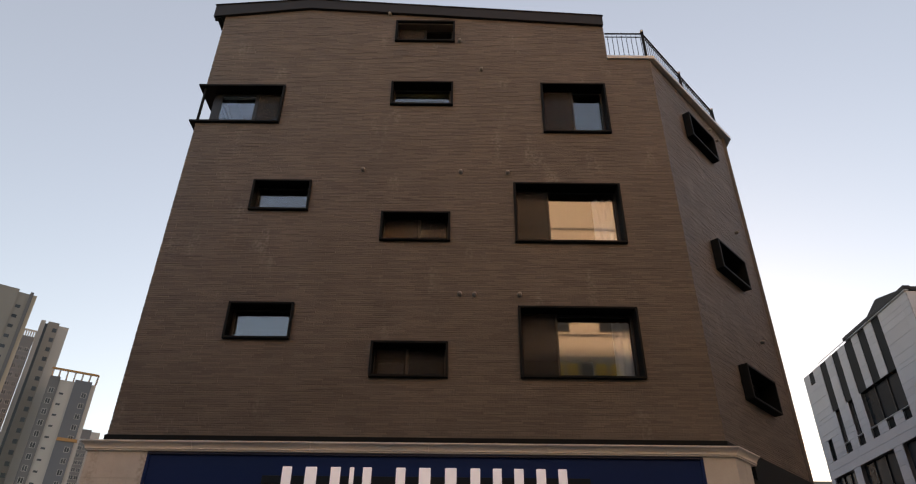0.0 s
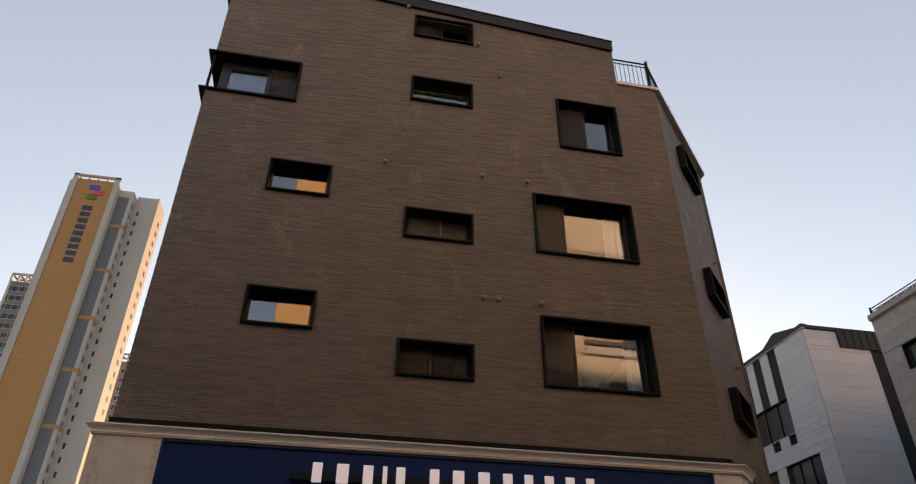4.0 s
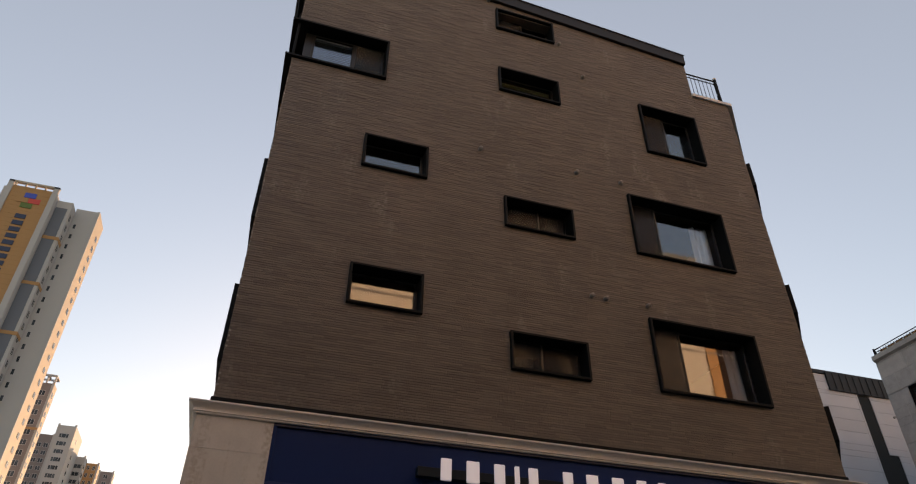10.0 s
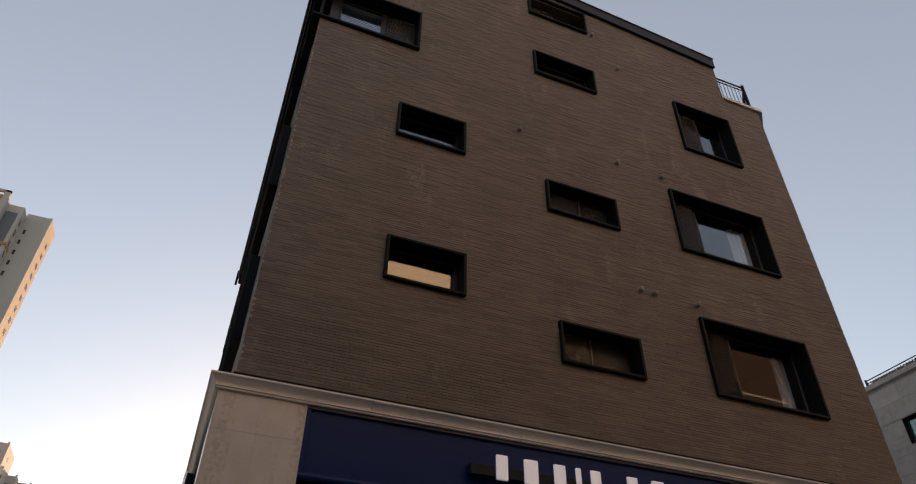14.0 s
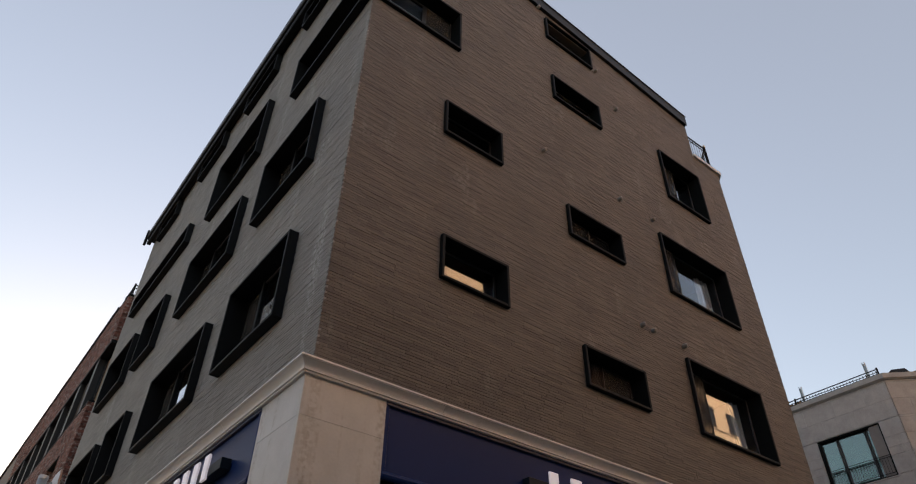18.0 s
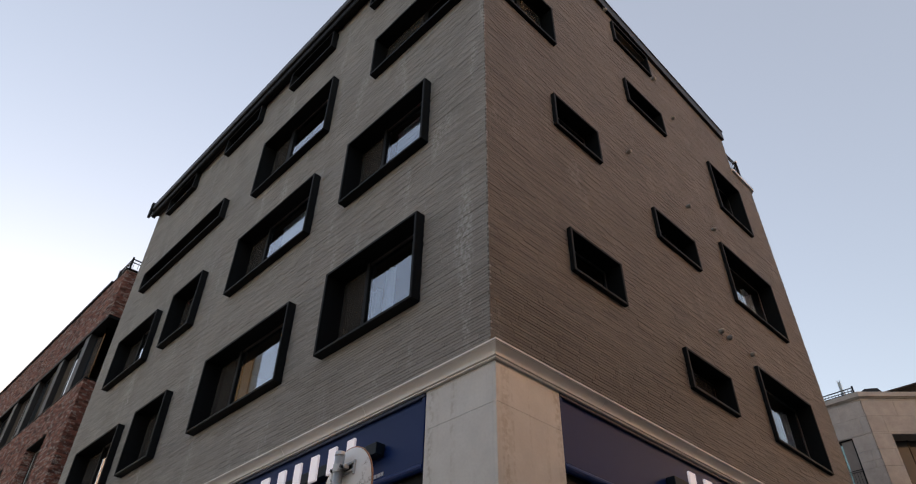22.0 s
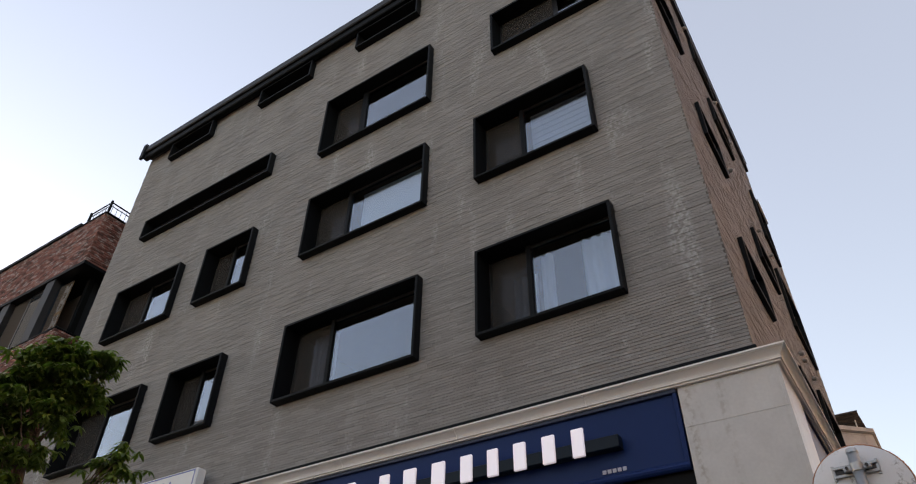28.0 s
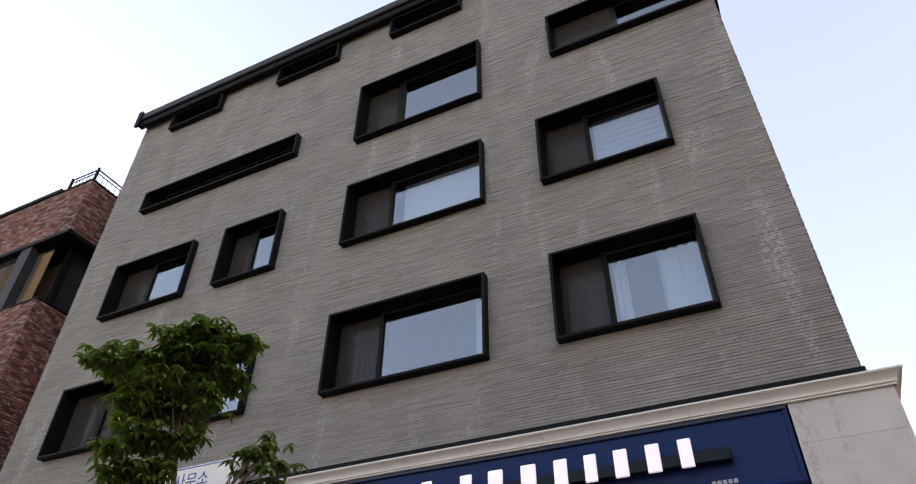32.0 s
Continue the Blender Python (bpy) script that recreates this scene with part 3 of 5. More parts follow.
for key in ("D1", "D2", "D3"):
    window(F_WALL, F_HOLES[key], (0.5,), (1,), "small black metal box frame window in the angled wall", proud=0.18)

# corner window that wraps both walls
COUNT[0] += 1
cw = thing("window_%d" % COUNT[0], "black metal corner window wrapping two walls under a flat hood", "window", kind="structure")
xw, ys = -5.6, 11.02
for nm, lo, hi in (("hood", 13.125, 13.17), ("sill", 12.03, 12.075)):
    part(nm, Geo().prism([(xw, ys), (-3.60, ys), (-3.60, 11.38), (-5.22, 11.38), (-5.22, 13.98), (xw, 13.98)], lo, hi, "z"), M_FRAME, cw)
part("jamb", Geo().box(-3.645, -3.60, ys, 11.38, 12.075, 13.125, 0.006), M_FRAME, cw)
part("jamb", Geo().box(xw, -5.22, 13.935, 13.98, 12.075, 13.125, 0.006), M_FRAME, cw)
part("corner_post", Geo().box(-5.49, -5.44, 11.10, 11.15, 12.075, 13.125, 0.005), M_FRAME, cw)
for a, b in ((-5.14, -4.28), (-4.28, -3.65)):
    fr(cw, a, b, 11.30, 11.335, 12.08, 13.12, 0.045, ("stile", "stile", "top_rail", "bottom_rail"), M_SASH, 0.004)
    part("pane", Geo().box(a + 0.03, b - 0.03, 11.312, 11.324, 12.11, 13.09), M_GLASS, cw).visible_shadow = False
part("screen", Geo().box(-4.24, -3.69, 11.29, 11.294, 12.11, 13.09), M_SCREEN, cw)
for a, b in ((11.45, 12.75), (12.75, 13.93)):
    g = Geo()
    for y0, y1, z0, z1 in ((a, a + 0.045, 12.08, 13.12), (b - 0.045, b, 12.08, 13.12), (a, b, 12.08, 12.125), (a, b, 13.075, 13.12)):
        g.box(-5.30, -5.265, y0, y1, z0, z1)
    part("sash_frame", g, M_SASH, cw)
    part("pane", Geo().box(-5.288, -5.276, a + 0.03, b - 0.03, 12.11, 13.09), M_GLASS, cw).visible_shadow = False
part("screen", Geo().box(-5.32, -5.316, 12.79, 13.89, 12.11, 13.09), M_SCREEN, cw)
part("inner_post", Geo().box(-5.30, -5.14, 11.30, 11.45, 12.08, 13.12, 0.005), M_SASH, cw)

curtain(W_WALL, -14.02, -13.66, 0.42, 6.15, 7.2)
curtain(W_WALL, -13.58, -13.40, 0.42, 6.1, 7.45)
curtain(W_WALL, -12.95, -12.32, 0.42, 6.1, 7.45)
curtain(W_WALL, -15.75, -15.42, 0.42, 6.12, 7.45)
curtain(S_WALL, -1.02, -0.55, 0.40, 6.1, 6.52, "short grey curtain behind the low pane", 5.0)
curtain(S_WALL, 3.3, 3.75, 0.42, 8.95, 10.3)
curtain(S_WALL, 3.4, 3.75, 0.45, 6.1, 7.4)
curtain(W_WALL, -17.9, -17.4, 0.42, 6.12, 7.45, "white lace curtain behind the insect screen", 9.0)


def shade(m, u0, u1, y, z0, z1, folds, material, label):
    """A cloth shade let down behind a pane: folds lapped like shingles, over a bottom bar."""
    ob = thing("window_blind", label, "blind", m, "window blinds")
    h = (z1 - z0) / folds
    for k in range(folds):
        lo = z0 + k * h
        part("fold", Geo().prism([(y, lo), (y - 0.012, lo), (y - 0.002, lo + h + 0.01), (y + 0.004, lo + h + 0.01)], u0, u1, "x"), material, ob)
    part("bottom_bar", Geo().box(u0, u1, y - 0.015, y + 0.01, z0 - 0.03, z0, 0.004), material, ob)
    part("head_rail", Geo().box(u0, u1, y - 0.03, y + 0.03, z1 + 0.012, z1 + 0.06, 0.004), material, ob)
    return ob


shade(W_WALL, -13.52, -12.34, 0.36, 9.05, 10.3, 10, M_BLIND, "white folded cloth shade lowered behind the pane")
shade(W_WALL, -17.15, -15.45, 0.36, 9.05, 10.3, 1, M_ROLLER, "plain white roller shade lowered behind the pane")
blind(S_WALL, -1.08, 0.22, 0.36, 12.66, 13.25, M_BLIND_Y, "cream slatted blind lowered behind the pane", 0.04)
blind(S_WALL, -5.1, -4.3, 0.30, 12.1, 13.05, M_BLIND, "white slatted blind in the corner window", 0.05)

# ---- vent caps on the walls ----
vent = thing("vent_cap", "small round steel vent cap on the brick wall", "vent", S_WALL @ pose(-1.34, 0, 15.70), "wall vents")
part("pipe", Geo().tube([(0, 0.02, 0), (0, -0.05, 0)], [0.042, 0.042], 12), M_STEEL, vent)
part("hood", Geo().tube([(0, -0.045, 0), (0, -0.075, -0.005), (0, -0.09, -0.012)], [0.042, 0.040, 0.024], 12), M_STEEL, vent)
for u, z in ((0.43, 14.75), (0.95, 13.77), (-1.60, 10.72), (0.48, 10.69), (1.48, 10.68), (0.48, 7.75), (0.76, 7.74), (1.62, 7.75)):
    copy_thing(vent, S_WALL @ pose(u, 0, z))
for u, z in ((3.0, 13.9), (3.35, 13.75), (3.1, 10.7), (3.0, 7.8)):
    copy_thing(vent, F_WALL @ pose(u, 0, z))


# ---- shop front: pilasters, cornice, sign boards ----
def sweep(profile, pts, name, material, parent):
    """A moulding of (out, z) along a plan line whose outside is on the right hand, mitred at bends."""
    g, k = Geo(), len(profile)
    pts = [Vector(p) for p in pts]
    for i, p in enumerate(pts):
        d0 = (p - pts[i - 1]).normalized() if i else (pts[1] - p).normalized()
        d1 = (pts[i + 1] - p).normalized() if i < len(pts) - 1 else d0
        n0, n1 = Vector((d0.y, -d0.x)), Vector((d1.y, -d1.x))
        mit = (n0 + n1) / (1 + n0.dot(n1))
        g.v += [(p.x + mit.x * o, p.y + mit.y * o, z) for o, z in profile]
    for i in range(len(pts) - 1):
        g.f += [(i * k + j, i * k + (j + 1) % k, (i + 1) * k + (j + 1) % k, (i + 1) * k + j) for j in range(k)]
    g.f += [tuple(range(k)), tuple(range(len(pts) * k - 1, (len(pts) - 1) * k - 1, -1))]
    return part(name, g, material, parent)


cornice = thing("cornice", "cream stone cornice moulding over the shop front", "cornice", kind="structure")
prof = [(-0.2, 4.685), (0.030, 4.685), (0.034, 4.690), (0.034, 4.699), (0.029, 4.701), (0.029, 4.706), (0.046, 4.708), (0.050, 4.713), (0.050, 4.724), (0.044, 4.727)]
prof += [(0.046 + 0.058 * k ** 1.6, 4.730 + 0.074 * k) for k in (0.0, 0.15, 0.3, 0.45, 0.6, 0.75, 0.88, 1.0)]
prof += [(0.112, 4.806), (0.112, 4.811), (0.120, 4.813), (0.124, 4.817), (0.124, 4.834), (-0.2, 4.834)]
BX, BY = -5.605, 10.895
wy = [25.4, 23.6, 21.8, 20.0, 18.2, 16.4, 14.6, 12.9]
for a, b in zip(wy, wy[1:]):
    sweep(prof, [(BX, a - 0.004), (BX, b + 0.0)], "moulding_stone", M_CORNICE, cornice)
sweep(prof, [(BX, 12.896), (BX, BY), (-3.9, front(-3.9, BY))], "moulding_stone", M_CORNICE, cornice)
sx = [-3.896, -1.95, 0.0, 1.95, 3.9]
for a, b in zip(sx, sx[1:]):
    sweep(prof, [(a, front(a, BY)), (b - 0.004, front(b - 0.004, BY))], "moulding_stone", M_CORNICE, cornice)
sweep(prof, [(3.9, front(3.9, BY)), (5.03, front(5.03, BY)), (5.56, front(5.03, BY) + 0.57)], "moulding_stone", M_CORNICE, cornice)
flash = thing("flashing", "black metal flashing strip under the brickwork", "flashing", kind="structure")
sweep([(-0.02, 4.82), (0.03, 4.82), (0.03, 4.995), (0.024, 5.005), (-0.02, 5.005)], [(WXX, 25.4), (WXX, SY), (5.0, front(5.0, SY)), (7.70, 14.06)], "strip", M_FRAME, flash)
sweep([(-0.1, 4.5), (0.02, 4.5), (0.02, 4.92), (-0.1, 4.92)], [(5.62, 11.72), (7.80, 14.03)], "facet_panel", M_DARKPANEL, flash)


def pilaster(label, slabs, m):
    ob = thing("pilaster", label, "pilaster", m, kind="structure")
    for x0, x1, y0, y1 in slabs:
        zs = [0.13, 0.9, 1.75, 2.6, 3.42, 4.25, 4.685]
        for lo, hi in zip(zs, zs[1:]):
            part("slab", Geo().box(x0, x1, y0, y1, lo + 0.001, hi - 0.001, 0.0015), M_STONE, ob)
    return ob


S_SIGN, W_SIGN = pose(0, front(0, BY), 0, 0, 0, SKEW), pose(BX, 0, 0, 0, 0, -90)
pilaster("beige limestone corner pilaster with fine joints, front face", [(BX, -4.62, 0, 0.03)], S_SIGN)
pilaster("beige limestone corner pilaster with drip stains, side face", [(-11.9, -BY - 0.029, 0, 0.03)], W_SIGN)
pilaster("beige limestone pilaster at the angled corner", [(4.50, 5.03, 0, 0.03)], S_SIGN)
pilaster("beige limestone pilaster on the angled wall", [(0, 0.60, 0.0, 0.03)], pose(5.032, front(5.032, BY), 0, 0, 0, 47))
part("pier", Geo().box(BX + 0.032, -4.64, BY + 0.045, 11.88, 0, 4.685), M_STONE, tagged(new("pier_core"), "masonry core of the corner pilaster", "pier", kind="structure"))
fp = part("shop_wall", Geo().prism([(5.42, BY + 0.62), (7.88, 13.85), (7.68, 14.05), (4.99, 11.4)], 0, 4.5, "z"), M_DARKPANEL)
tagged(fp, "dark panelled shop wall below the angled corner", "wall", kind="structure")


def sign_board(m, u0, u1, label):
    ob = thing("shop_sign_board", label, "sign board", m, "shop sign boards")
    part("panel", Geo().box(u0 + 0.05, u1 - 0.05, 0.03, 0.05, 3.92, 4.64), M_NAVY, ob)
    part("top_trim", Geo().box(u0, u1, -0.005, 0.06, 4.64, 4.685, 0.006), M_NAVY_DARK, ob)
    part("side_trim", Geo().box(u0, u0 + 0.05, 0.0, 0.06, 3.92, 4.64, 0.006), M_NAVY, ob)
    part("side_trim", Geo().box(u1 - 0.05, u1, 0.0, 0.06, 3.92, 4.64, 0.006), M_NAVY, ob)
    part("bottom_rail", Geo().tube([(u0, 0.03, 3.89), (u1, 0.03, 3.89)], [0.045, 0.045], 12), M_NAVY, ob)
    part("under_panel", Geo().box(u0, u1, 0.07, 0.09, 3.6, 3.86), M_FRAME, ob)
    return ob


def sign_blocks(m, u0, y, z0, z1, label):
    """The raised sign: one plain white block for each character, on a dark bar."""
    ob = thing("raised_sign", label, "sign", m, "raised shop signs")
    part("mounting_bar", Geo().box(u0 - 0.26, u0 + 5.0, y + 0.03, y + 0.15, z0 + 0.035, z0 + 0.165, 0.004), M_TEAL, ob, "dark teal mounting bar")
    widths = (0.27, 0.33, 0.28, 0.07, 0.25, None, 0.27, 0.33, 0.33, 0.28, 0.25, 0.27, 0.27, 0.25)
    u = u0
    for w in widths:
        if w is None:
            u += 0.19
            continue
        inset = w * 0.22 if w > 0.1 else 0.0
        part("block", Geo().box(u + inset, u + w - inset, y, y + 0.035, z0, z1, 0.008), M_LETTER, ob, "white lit plain block")
        u += w + 0.087
    return ob


sign_board(S_SIGN, -4.62, 4.50, "navy blue shop sign board under the cornice")
sign_board(W_SIGN, -18.9, -11.92, "navy blue shop sign board on the side street")
sign_blocks(S_SIGN, -2.40, -0.13, 4.13, 4.43, "raised row of white lit blocks on the navy board")
sign_blocks(W_SIGN, -17.57, -0.13, 4.14, 4.45, "raised row of white lit blocks on the side board")
small = thing("small_sign_print", "small row of pale grey printed marks on the navy board", "sign print", W_SIGN)
for k in range(5):
    part("mark", Geo().box(-12.83 + k * 0.055, -12.79 + k * 0.055, 0.022, 0.03, 3.965, 4.005), M_GREYTEXT, small)
shop = thing("shop_front", "dark glazed shop front under the sign boards", "shop front", kind="structure")
part("glazing", Geo().box(-4.6, 4.5, 11.14, 11.18, 0.13, 3.62), M_SASH, shop)
part("glazing", Geo().box(-5.42, -5.38, 11.92, 25.4, 0.13, 4.7), M_SASH, shop)

# projecting agency sign box on the side street
ag = thing("agency_sign", "white light-box sign with blue lettering above the side cornice", "sign", W_WALL @ pose(0, 0, -0.04))
part("case", Geo().box(-22.9, -19.30, -0.30, -0.12, 4.62, 5.32, 0.02), M_BOXWHITE, ag)
for z in (5.28, 4.64):
    part("edge_line", Geo().box(-22.86, -19.34, -0.304, -0.3005, z, z + 0.015), M_BLUE, ag)
part("edge_line", Geo().box(-19.36, -19.345, -0.304, -0.3005, 4.66, 5.28), M_BLUE, ag)
fc = bpy.data.curves.new("lettering", "FONT")
fc.body, fc.size, fc.extrude = "공인중개사사무소", 0.25, 0.002
tx = new("lettering", fc)
tx.parent = ag
tx.matrix_local = pose(-21.62, -0.303, 5.0, 90, 0, 0)
fc.materials.append(M_BLUE)
for k in range(6):
    part("print_bar", Geo().box(-21.8 + k * 0.36, -21.55 + k * 0.36, -0.304, -0.3005, 4.72, 4.88), M_RED, ag)

# ---- convex road mirror on its post, seen from behind ----
mirror = thing("road_mirror", "round convex road mirror with a white back on a galvanised post", "road mirror", pose(-7.57, 10.45, 0, 0, 0, -3))
part("post", Geo().tube([(0, 0, 0.0), (0, 0, 3.03)], [0.032, 0.032], 14), M_GALV, mirror, smooth=True)
part("post_cap", Geo().tube([(0, 0, 3.025), (0, 0, 3.05)], [0.035, 0.03], 14), M_GALV, mirror)
disc = Geo()
CY, CZ = 0.015, 2.82  # centre of the disc
rings = ((0.1, 0.047), (0.19, 0.054), (0.25, 0.065), (0.277, 0.078))
for r, x in rings:
    disc.v += [(x, CY + r * math.cos(2 * math.pi * k / 40), CZ + r * math.sin(2 * math.pi * k / 40)) for k in range(40)]
disc.v.append((0.045, CY, CZ))
for j in range(3):
    disc.f += [(j * 40 + k, j * 40 + (k + 1) % 40, j * 40 + 40 + (k + 1) % 40, j * 40 + 40 + k) for k in range(40)]
disc.f += [(160, (k + 1) % 40, k) for k in range(40)]
part("back_shell", disc, M_WHITE, mirror, "white enamelled back with scuffs", smooth=True)
rim = Geo().tube([(0.085, CY + 0.28 * math.cos(2 * math.pi * k / 40), CZ + 0.28 * math.sin(2 * math.pi * k / 40)) for k in range(41)], [0.006] * 41, 6)
part("rim", rim, M_ORANGE, mirror, "dull orange plastic rim")
face = Geo()
face.v += [(0.09, CY + 0.277 * math.cos(2 * math.pi * k / 40), CZ + 0.277 * math.sin(2 * math.pi * k / 40)) for k in range(40)] + [(0.14, CY, CZ)]
face.f += [(40, k, (k + 1) % 40) for k in range(40)]
part("mirror_face", face, M_MIRROR, mirror)
for z in (2.905, 2.955):
    part("bracket_rail", Geo().box(0.03, 0.055, CY - 0.125, CY + 0.125, z, z + 0.018, 0.003), M_GALV, mirror, "galvanised channel rail")
part("bracket_web", Geo().box(0.046, 0.052, CY - 0.12, CY + 0.12, 2.92, 2.957), M_SASH, mirror, "dark inside of the channel")
for y in (CY - 0.13, CY + 0.115):
    part("bracket_tab", Geo().box(0.040, 0.056, y, y + 0.018, 2.89, 2.985, 0.003), M_GALV, mirror)
part("clamp", Geo().tube([(0, 0, 2.915), (0, 0, 2.962)], [0.037, 0.037], 16), M_GALV, mirror)
for y in (-0.055, 0.055):
    part("clamp_ear", Geo().box(-0.006, 0.03, y - 0.022, y + 0.022, 2.925, 2.953, 0.003), M_GALV, mirror)
    part("bolt", Geo().tube([(-0.024, y, 2.939), (0.04, y, 2.939)], [0.010, 0.010], 6), M_SASH, mirror)

# ---- street tree: slim stems and flat tiers of drooping whorls ----
rng = random.Random(7)
tree = thing("street_tree", "young street tree with layered drooping whorls of large green leaves", "tree", pose(-9.67, 16.2, 0, 0, 0, -40))
part("trunk", Geo().tube([(0.10, -0.05, 0.0), (0.11, -0.02, 1.2), (0.12, 0.0, 2.4), (0.11, 0.0, 3.2), (0.03, 0.0, 3.7), (0.0, 0.02, 4.0), (0.06, 0.02, 4.35)], [0.045, 0.038, 0.028, 0.021, 0.016, 0.011, 0.005], 8), M_BARK, tree, smooth=True)
part("trunk", Geo().tube([(0.10, 0.03, 2.0), (0.05, 0.05, 2.9), (-0.01, 0.04, 3.6), (-0.06, 0.05, 4.0), (-0.12, 0.1, 4.35)], [0.022, 0.017, 0.013, 0.009, 0.004], 7), M_BARK, tree, "second slim stem", smooth=True)
leaves = Geo()


def whorl(p, size):
    """A ring of long leaves that hang from one point like an umbrella."""
    n, turn, lean = rng.randint(6, 9), rng.uniform(0, 6.28), rng.gauss(0, 0.2)
    for k in range(n):
        yaw, ln = turn + 6.283 * k / n + rng.gauss(0, 0.15), size * rng.uniform(0.75, 1.15)
        droop = rng.uniform(0.05, 0.65) + lean * math.cos(yaw)
        out = Vector((math.cos(yaw), math.sin(yaw), 0))
        side = Vector((-math.sin(yaw), math.cos(yaw), 0)) * ln * rng.uniform(0.15, 0.21)
        b0 = len(leaves.v)
        for f, wide, fall in ((0.0, 0.0, 0.0), (0.35, 0.85, 0.06), (0.65, 1.0, 0.22), (1.0, 0.0, 0.55)):
            c = p + out * ln * f * math.cos(droop) + Vector((0, 0, -ln * (f * math.sin(droop) + fall * 0.55)))
            if wide:
                leaves.v += [tuple(c + side * wide + Vector((0, 0, 0.05 * ln))), tuple(c), tuple(c - side * wide + Vector((0, 0, 0.05 * ln)))]
            else:
                leaves.v.append(tuple(c))
        a = b0 + 1
        leaves.f += [(b0, a, a + 1), (b0, a + 1, a + 2), (a, a + 3, a + 4, a + 1), (a + 1, a + 4, a + 5, a + 2), (a + 3, a + 6, a + 4), (a + 4, a + 6, a + 5)]


# masses of the crown: low and high, reach to either side, clumps, start of the limb
MASSES = [(4.30, 4.42, 0.04, 0.43, 14, 3.85), (4.30, 4.38, -0.16, 0.08, 7, 3.85), (4.10, 4.26, -0.22, 0.20, 14, 3.75), (3.86, 4.08, -0.10, 0.2, 9, 3.6), (4.02, 4.16, -0.46, -0.05, 13, 3.6), (3.93, 4.0, -0.72, -0.34, 6, 3.6),
          (3.98, 4.14, 0.15, 0.40, 10, 3.65), (3.82, 3.94, -0.38, 0.02, 8, 3.5), (3.64, 3.78, -0.40, -0.06, 10, 3.35), (3.66, 3.82, 0.10, 0.22, 5, 3.4), (3.36, 3.50, -0.34, -0.04, 8, 3.1), (3.40, 3.52, 0.02, 0.2, 4, 3.1),
          (3.10, 3.30, -0.40, 0.02, 12, 2.9), (2.75, 3.05, -0.5, 0.2, 14, 2.5)]
for low, high, lo, hi, n, start in MASSES:
    for k in range(n):
        f = (k + rng.uniform(0.1, 0.9)) / n
        p = Vector((lo + (hi - lo) * f, rng.uniform(-0.2, 0.2), rng.uniform(low, high) + 0.07))
        stem = Vector((0.08, 0.0, start + rng.uniform(-0.1, 0.1)))
        if k % 4 == 1:
            part("limb", Geo().tube([stem, (stem + p) / 2 + Vector((0, 0, -0.05)), p], [0.009, 0.006, 0.003], 5), M_BARK, tree, smooth=True)
        for i in range(11):
            whorl(p + Vector((rng.gauss(0, 0.055), rng.gauss(0, 0.07), rng.gauss(0, 0.028))), 0.085)
for z, lo, hi, n in ((3.68, 0.66, 0.82, 3), (3.58, 0.54, 0.78, 4), (3.47, 0.50, 0.96, 5), (3.33, 0.62, 0.94, 4), (3.18, 0.4, 0.84, 5)):
    for k in range(n):
        p = Vector((lo + (hi - lo) * (k + 0.5) / n, 0.1 + rng.uniform(-0.16, 0.16), z + rng.gauss(0, 0.03)))
        part("limb", Geo().tube([(0.12, 0.02, 2.5), (0.42, 0.08, 3.05), p], [0.014, 0.009, 0.003], 5), M_BARK, tree, smooth=True)
        for i in range(4):
            whorl(p + Vector((rng.gauss(0, 0.04), rng.gauss(0, 0.05), rng.gauss(0, 0.02))), 0.09)
part("crown", leaves, M_LEAF, tree, "layered drooping whorls of green leaves, bright on top", smooth=True)


# ---- red brick neighbour ----
rb = thing("brick_building", "red brick building with dark window band and black metal trim", "building")
RX, RY = -5.42, 27.0
part("body", Geo().box(RX + 0.40, 8.0, RY + 0.03, 60.0, 0.0, 10.5).box(RX + 0.03, 8.0, RY + 0.03, 60.0, 12.62, 14.38).box(RX + 0.9, 8.0, RY + 0.9, 60, 10.5, 12.62), M_REDMORTAR, rb)
rh = [(-30.5, -28.75, 7.2, 9.38), (-34.4, -32.6, 7.2, 9.38), (-38.4, -36.6, 7.2, 9.38)]


def red_bricks(m, u0, u1, z0, z1, holes, seed):
    g, r = Geo(), random.Random(seed)
    for p, q, lo, hi, y in brick_courses(u0, u1, z0, lambda u: z1, holes, 0.20, 0.0675, 0.013, 0.012, r, edge=0.0):
        g.box(p, q, y - 0.004, 0.03, lo, hi)
    ob = part("brickwork", g, M_REDBRICK, rb, "weathered red brick with pale smears")
    ob.matrix_world = m
    ob["kind"] = "stuff"
    return ob


